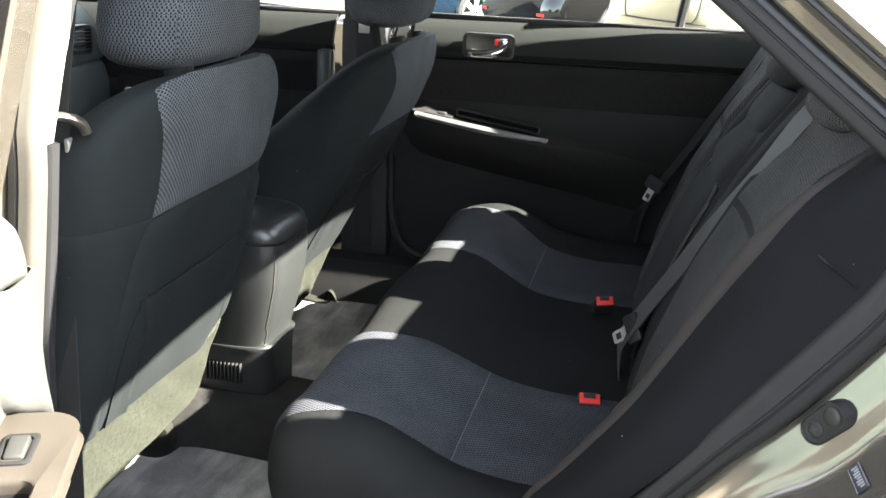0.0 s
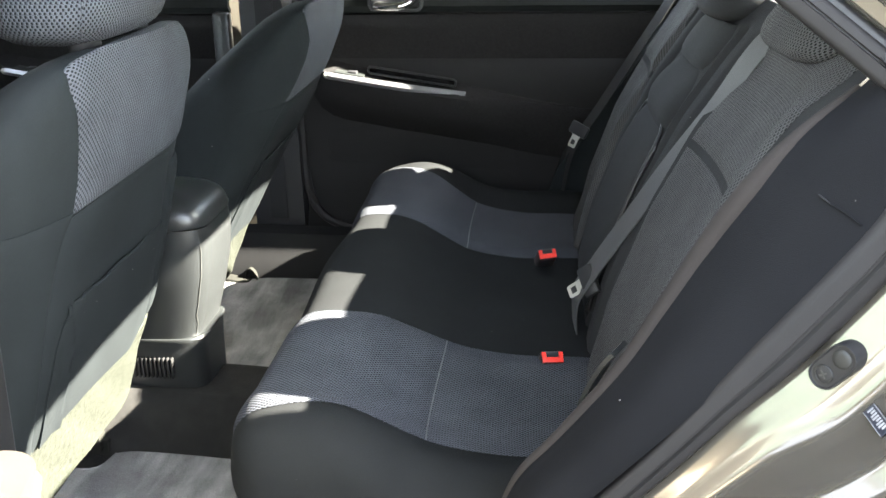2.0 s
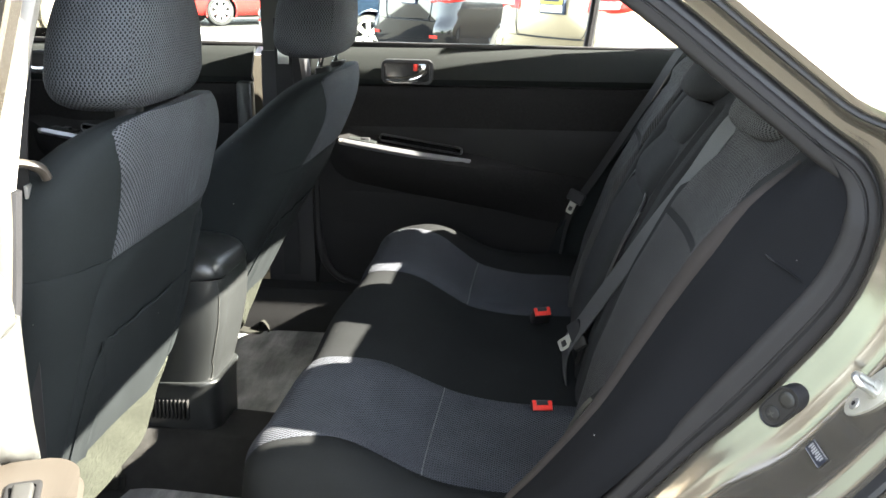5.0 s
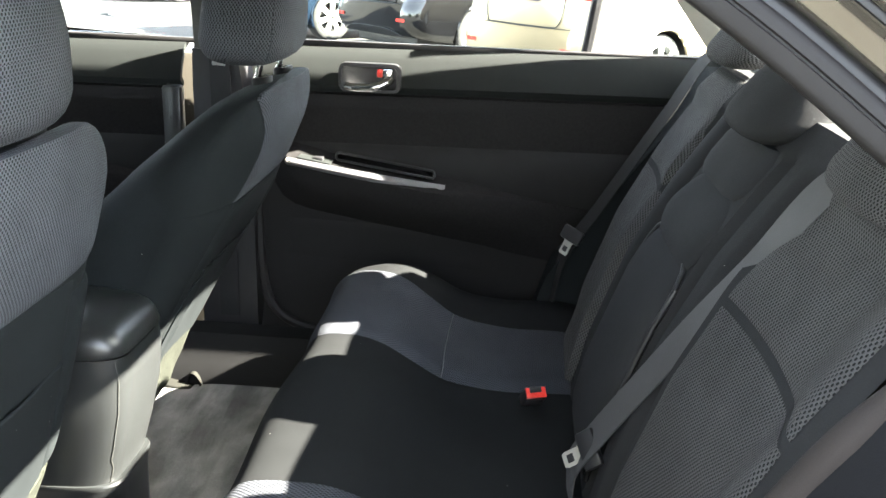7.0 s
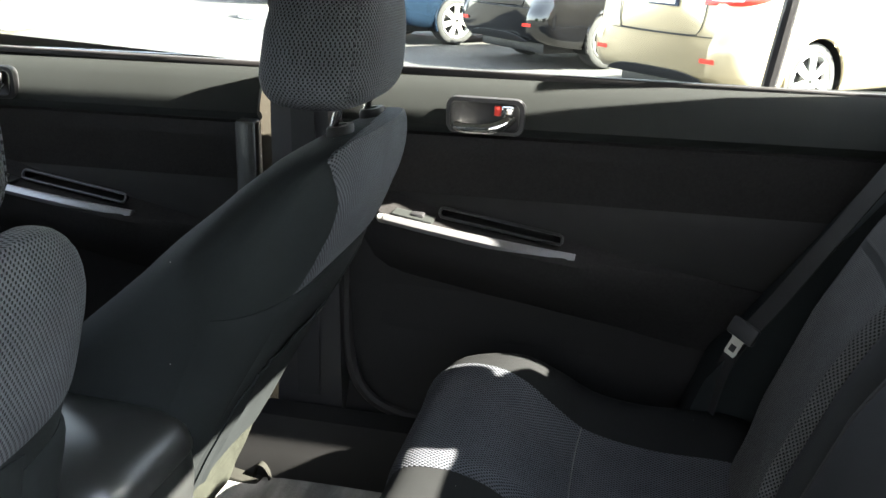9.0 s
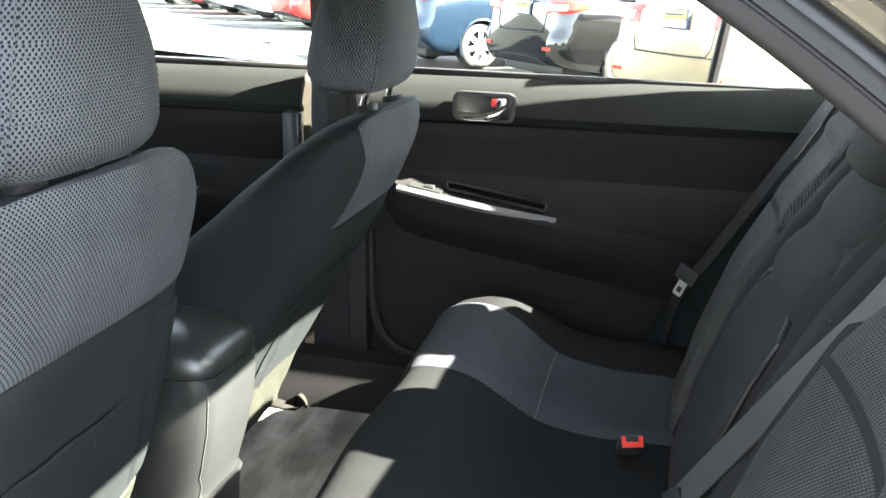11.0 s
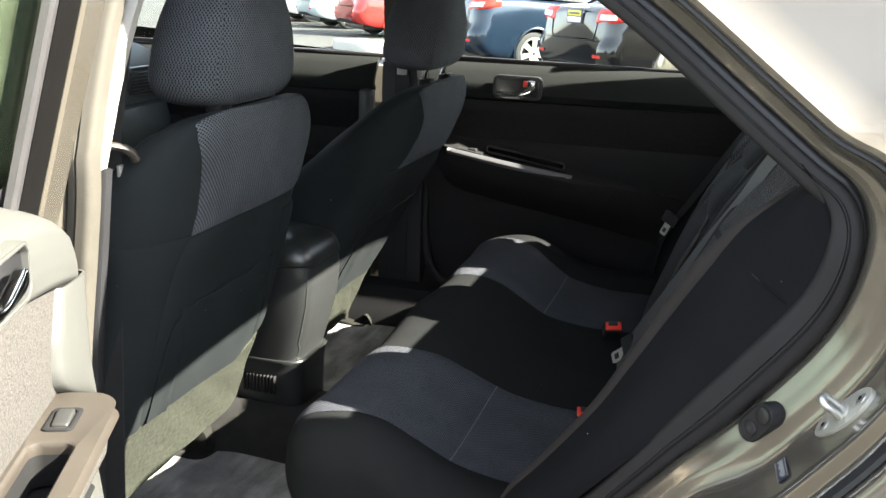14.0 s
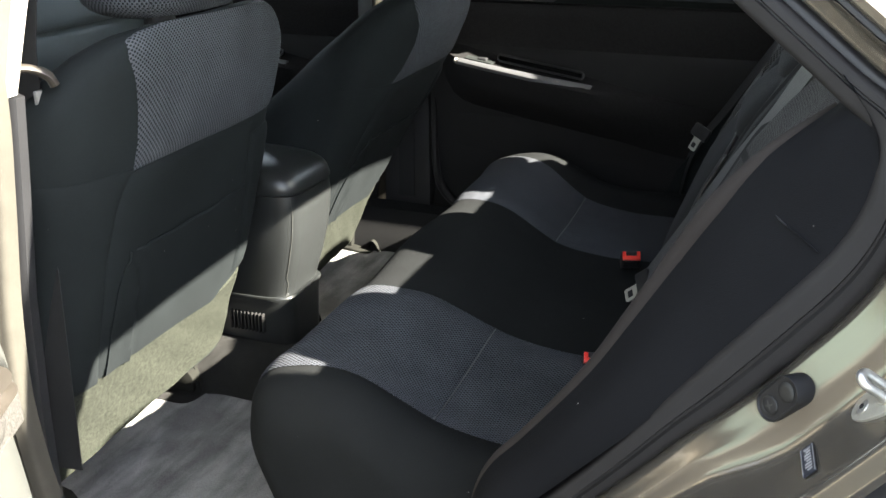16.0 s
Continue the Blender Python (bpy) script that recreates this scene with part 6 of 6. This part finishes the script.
def parked_car(label, rear, turn, paint, tail_z=0.93, deck=1.05, roof=1.45, hatch=False, plate=True):
    """A parked car seen from behind. rear: the middle of its rear bumper on the ground; turn: degrees of its heading from +y towards +x."""
    c = thing("parked_car", label, "car", "parked cars", at=(rear[0], rear[1], 0))
    m = Matrix.Translation((rear[0], rear[1], 0)) @ Matrix.Rotation(radians(-turn), 4, "Z")

    def put(bm):
        return moved(bm, m)

    def shaped(x, y, z, off=0.0):
        return Vector((x, y + (tail_push(z) - off) * (1 - smoothstep(0.05, 0.6, y)), z))

    def body_ring(y):
        hw = car_plan(y)
        top = interp(y, [(0, deck - 0.09), (0.02, deck - 0.035), (0.06, deck - 0.012), (0.14, deck), (0.8, deck), (3.0, 0.98), (4.0, 0.84), (4.3, 0.70)])
        bot = interp(y, [(0, 0.36), (0.05, 0.30), (0.3, 0.26), (0.7, 0.22), (3.8, 0.22), (4.3, 0.30)])
        side = [(0.93, 0.0), (0.965, 0.05), (0.985, 0.12), (0.992, 0.20), (0.997, 0.28), (1.0, 0.36), (1.0, 0.44), (1.0, 0.52), (0.996, 0.60), (0.990, 0.68), (0.983, 0.76), (0.972, 0.83), (0.955, 0.90), (0.925, 0.955), (0.87, 0.99)]
        right = [(a * hw, bot + (top - bot) * b) for a, b in side]
        ring = right + [(0.45 * hw, top + 0.015), (0, top + 0.02), (-0.45 * hw, top + 0.015)] + [(-a, b) for a, b in right[::-1]]
        return [shaped(a, y, b) for a, b in ring]

    stations = [0.0, 0.006, 0.02, 0.045, 0.08, 0.12, 0.17, 0.22, 0.28, 0.36, 0.45] + lin(0.53, 1.45, 24) + lin(1.55, 3.0, 12) + lin(3.05, 4.05, 26) + [4.15, 4.25, 4.3]
    bm = loft_bm([body_ring(y) for y in stations])
    gone = [f for f in bm.faces if abs(f.calc_center_median().x) > 0.6 and f.calc_center_median().z < 0.75 and min((f.calc_center_median().yz - Vector((y, 0.325))).length for y in (1.0, 3.55)) < 0.352]
    bmesh.ops.delete(bm, geom=gone, context="FACES")
    part("body", put(bm), paint, c)
    g0, g1 = (0.16, 0.45) if hatch else (0.66, 1.42)
    levels = [(deck - 0.02, g0, 3.15, 0.80), (deck + 0.03, g0 + 0.05, 3.08, 0.79), (deck + (roof - deck) * 0.5, (g0 + g1) / 2, 2.75, 0.715), (roof - 0.10, g1 - 0.10, 2.40, 0.635), (roof - 0.06, g1 - 0.02, 2.28, 0.60)]
    part("cabin_glass", put(loft_bm([[Vector((a * w, ya + (yb - ya) * t, z)) for a, t in ((-0.86, 0), (-0.5, -0.012), (0, -0.016), (0.5, -0.012), (0.86, 0), (1, 0.10), (1, 0.88), (0.85, 1), (-0.85, 1), (-1, 0.88), (-1, 0.10))] for z, ya, yb, w in levels])), M_DARKGLASS, c, "dark car windows")
    part("roof", put(loft_bm([[Vector((a * w, g1 - 0.05 + (2.33 - g1) * t, z)) for a, t in ((-0.85, 0), (0.85, 0), (1, 0.15), (1, 0.85), (0.85, 1), (-0.85, 1), (-1, 0.85), (-1, 0.15))] for z, w in ((roof - 0.075, 0.62), (roof - 0.04, 0.61), (roof - 0.01, 0.52), (roof, 0.40))])), paint, c)
    for s in (-1, 1):
        part("roof_pillar", put(loft_bm([[Vector((s * (x + a), y + b, z)) for a, b in ((-0.07, -0.05), (0.035, -0.02), (0.03, q), (-0.04, q * 0.8))] for x, y, z, q in ((0.72, g0 - 0.02, deck - 0.02, 0.42), (0.655, (g0 + g1) / 2, deck + (roof - deck) * 0.5, 0.26), (0.575, g1 - 0.04, roof - 0.06, 0.15))])), paint, c)
        part("roof_pillar", put(tube_bm([(s * 0.795, 2.0, deck), (s * 0.61, 1.9, roof - 0.06)], 0.03, 6)), paint, c)
        for y in (1.0, 3.55):
            part("wheel_arch", put(open_loft([[Vector((s * x, y + 0.355 * math.cos(a), 0.325 + 0.355 * math.sin(a))) for x in (0.55, 0.70, 0.85)] for a in lin(radians(-25), radians(205), 22)], False)), M_SILLBLACK, c, "dark wheel arch liner")
            part("arch_lip", put(tube_bm([(s * 0.855, y + 0.352 * math.cos(a), 0.325 + 0.352 * math.sin(a)) for a in lin(radians(-22), radians(202), 26)], 0.017, 6)), paint, c)
            w = part("wheel", put(loft_bm([[Vector((s * x, y + q * r, 0.317 + z * r)) for q, z in se_ring(32, 1, 1, 2)] for x, r in ((0.60, 0.20), (0.61, 0.29), (0.64, 0.315), (0.78, 0.315), (0.815, 0.302), (0.826, 0.28), (0.822, 0.232), (0.80, 0.212), (0.74, 0.20))])), M_TYRE, c, "black tyre")
            r_ = part("rim", put(loft_bm([[Vector((s * x, y + q * r, 0.317 + z * r)) for q, z in se_ring(32, 1, 1, 2)] for x, r in ((0.78, 0.228), (0.822, 0.226), (0.828, 0.218), (0.815, 0.205), (0.77, 0.195))], cap=False)), M_ALLOY, w, "alloy rim")
            for k in range(7):
                a = 2 * math.pi * k / 7
                q = Vector((0, math.sin(a), math.cos(a)))
                t = Vector((0, math.cos(a), -math.sin(a))) * 0.024
                ctr, dep = Vector((s * 0.822, y, 0.317)), Vector((s * 0.03, 0, 0))
                part("spoke", put(loft_bm([[ctr + q * 0.02 - t * 1.1, ctr + q * 0.02 + t * 1.1, ctr + q * 0.02 + t - dep, ctr + q * 0.02 - t - dep], [ctr + q * 0.208 - t * 1.7, ctr + q * 0.208 + t * 1.7, ctr + q * 0.208 + t - dep, ctr + q * 0.208 - t - dep]])), M_ALLOY, w, "alloy spoke")

        def lamp_pt(u, v, off=0.010, top=0.072, low=-0.072):
            z = tail_z + low + (top - low) * v - 0.018 * (1 - u) * (1 - v)
            if u < 0.45:
                x, y = 0.46 + (car_plan(0.03) - 0.46) * u / 0.45, 0.03 * (u / 0.45) ** 2
            else:
                y = 0.03 + 0.34 * ((u - 0.45) / 0.55) ** 1.25
                x = car_plan(y) * 0.985
            k = (1 - abs(2 * u - 1) ** 6) * (1 - abs(2 * v - 1) ** 6)
            return shaped(s * (x + off * k * min(1, u / 0.4)), y, tail_z + (z - tail_z) * (1 - 0.55 * max(0, u - 0.55) / 0.45), off * k)

        lp = part("tail_lamp", put(grid_bm(lamp_pt, lin(0, 1, 24), lin(0, 1, 8), 0.006)), M_TAIL, c, "red tail lamp")
        part("lamp_window", put(grid_bm(lambda u, v: lamp_pt(0.12 + 0.42 * u, 0.22 + 0.40 * v, 0.016), lin(0, 1, 10), lin(0, 1, 5), 0.003)), M_CLEAR, lp, "clear reversing lamp")
        part("reflector", put(grid_bm(lambda u, v: shaped(s * (0.55 + 0.14 * u), 0.012 * u, 0.47 + 0.035 * v, 0.006), lin(0, 1, 6), lin(0, 1, 3), 0.004)), M_TAIL, c, "red bumper reflector")
    seam = catmull([(-0.50, 0.0, deck - 0.10), (-0.485, 0.0, 0.78), (-0.45, 0.0, 0.69), (-0.36, 0.0, 0.665), (0.36, 0.0, 0.665), (0.45, 0.0, 0.69), (0.485, 0.0, 0.78), (0.50, 0.0, deck - 0.10)], 4)
    part("boot_seam", put(tube_bm([shaped(q.x, 0, q.z, 0.001) for q in seam], 0.005, 6)), M_BLACK, c)
    part("bumper_seam", put(tube_bm([shaped(x, 0.012 * abs(x), 0.655 + 0.02 * x * x, 0.002) for x in lin(-0.62, 0.62, 15)], 0.004, 6)), M_BLACK, c)
    part("bumper_lip", put(grid_bm(lambda u, v: shaped(-0.60 + 1.2 * u, 0.0, 0.30 + 0.085 * v * (1 - abs(2 * u - 1) ** 4), 0.006), lin(0, 1, 16), lin(0, 1, 4), 0.01)), M_BLACK, c, "black lower bumper")
    part("underside", put(box_bm(-0.62, 0.62, 0.25, 4.1, 0.17, 0.30, 0.02)), M_BLACK, c, "dark underbody")
    if plate:
        z = tail_z - 0.035
        y = tail_push(z) - 0.006
        p = part("number_plate", put(box_bm(-0.165, 0.165, y - 0.012, y + 0.02, z - 0.085, z + 0.085, 0.004)), M_PLATE, c, "dark dealer plate frame")
        part("plate_panel", put(box_bm(-0.145, 0.145, y - 0.016, y, z + 0.005, z + 0.072, 0.002)), M_PLATEY, p, "yellow plate panel")
        part("plate_panel", put(box_bm(-0.145, 0.145, y - 0.016, y, z - 0.070, z - 0.005, 0.002)), M_CLEAR, p, "pale plate panel")
        part("plate_bar", put(box_bm(-0.11, 0.11, y - 0.019, y - 0.005, z + 0.028, z + 0.048, 0.001)), M_PLATE, p)
        part("garnish", put(box_bm(-0.24, 0.24, y - 0.014, y + 0.04, z + 0.098, z + 0.116, 0.004)), M_CHROME, c, "chrome boot garnish")
    return c


P_GOLD = car_paint("pale_gold_paint", (0.34, 0.275, 0.175), 0.35, 0.3, 0.1, 0.5)
P_BLACK = car_paint("black_paint", (0.004, 0.004, 0.0045), 0.0, 0.12, 0.1, 0.6)
P_BLUE = car_paint("dark_blue_paint", (0.010, 0.020, 0.036), 0.4, 0.2, 0.15, 0.6)
P_RED = car_paint("red_paint", (0.36, 0.018, 0.014), 0.2, 0.25, 0.1)
P_WHITE = car_paint("white_paint", (0.70, 0.71, 0.71), 0.0, 0.3, 0.04)
P_PALEBLUE = car_paint("pale_blue_paint", (0.42, 0.50, 0.54), 0.3, 0.3, 0.08)
P_SILVER = car_paint("silver_paint", (0.50, 0.51, 0.52), 0.6, 0.3, 0.1)
TURN_P = 47.0
parked_car("pale gold saloon parked with its boot towards the car", (-0.16, 8.6), TURN_P, P_GOLD, 0.99, 1.09)
parked_car("black saloon parked in an angled bay", (-1.91, 11.2), TURN_P, P_BLACK, 0.96, 1.06, 1.46)
parked_car("dark blue saloon parked in an angled bay", (-4.0, 12.9), TURN_P, P_BLUE, 1.0, 1.10, 1.46)
parked_car("red estate car parked across the lane", (-8.5, 19.2), TURN_P, P_RED, 1.0, 1.08, 1.60, True)
parked_car("pale blue saloon parked across the lane", (-10.7, 21.6), TURN_P, P_PALEBLUE, 0.95)
parked_car("silver saloon parked across the lane", (-12.8, 23.8), TURN_P, P_SILVER, 0.95)
parked_car("red saloon parked across the lane", (-14.9, 26.0), TURN_P, P_RED, 0.95)
parked_car("white van-like car parked across the lane", (-17.4, 28.2), TURN_P, P_WHITE, 1.0, 1.1, 1.65, True)
parked_car("white saloon parked far across the lane", (-24.0, 36.0), TURN_P, P_WHITE, 0.95)

M_CONCRETE = grained("pale_concrete", (0.40, 0.39, 0.36), 0.15, 0.9, fine=50, coarse=0.8, bstr=0.3, bdist=0.003)
st = thing("kerb_island", "white-painted low concrete kerb island on the asphalt", "kerb", at=(-6.4, 15.6, 0))
isle = [(math.cos(a) * 0.78, math.sin(a) * 0.5) for a in lin(0, 2 * math.pi, 25)[:-1]]
part("kerb_ring", moved(loft_bm([[Vector((x * k, y * k, z)) for x, y in isle] for z, k in ((0.0, 1.0), (0.13, 0.99), (0.16, 0.95), (0.165, 0.7), (0.165, 0.1))]), Matrix.Translation((-6.4, 15.6, 0)) @ Matrix.Rotation(radians(-25), 4, "Z")), M_CONCRETE, st)
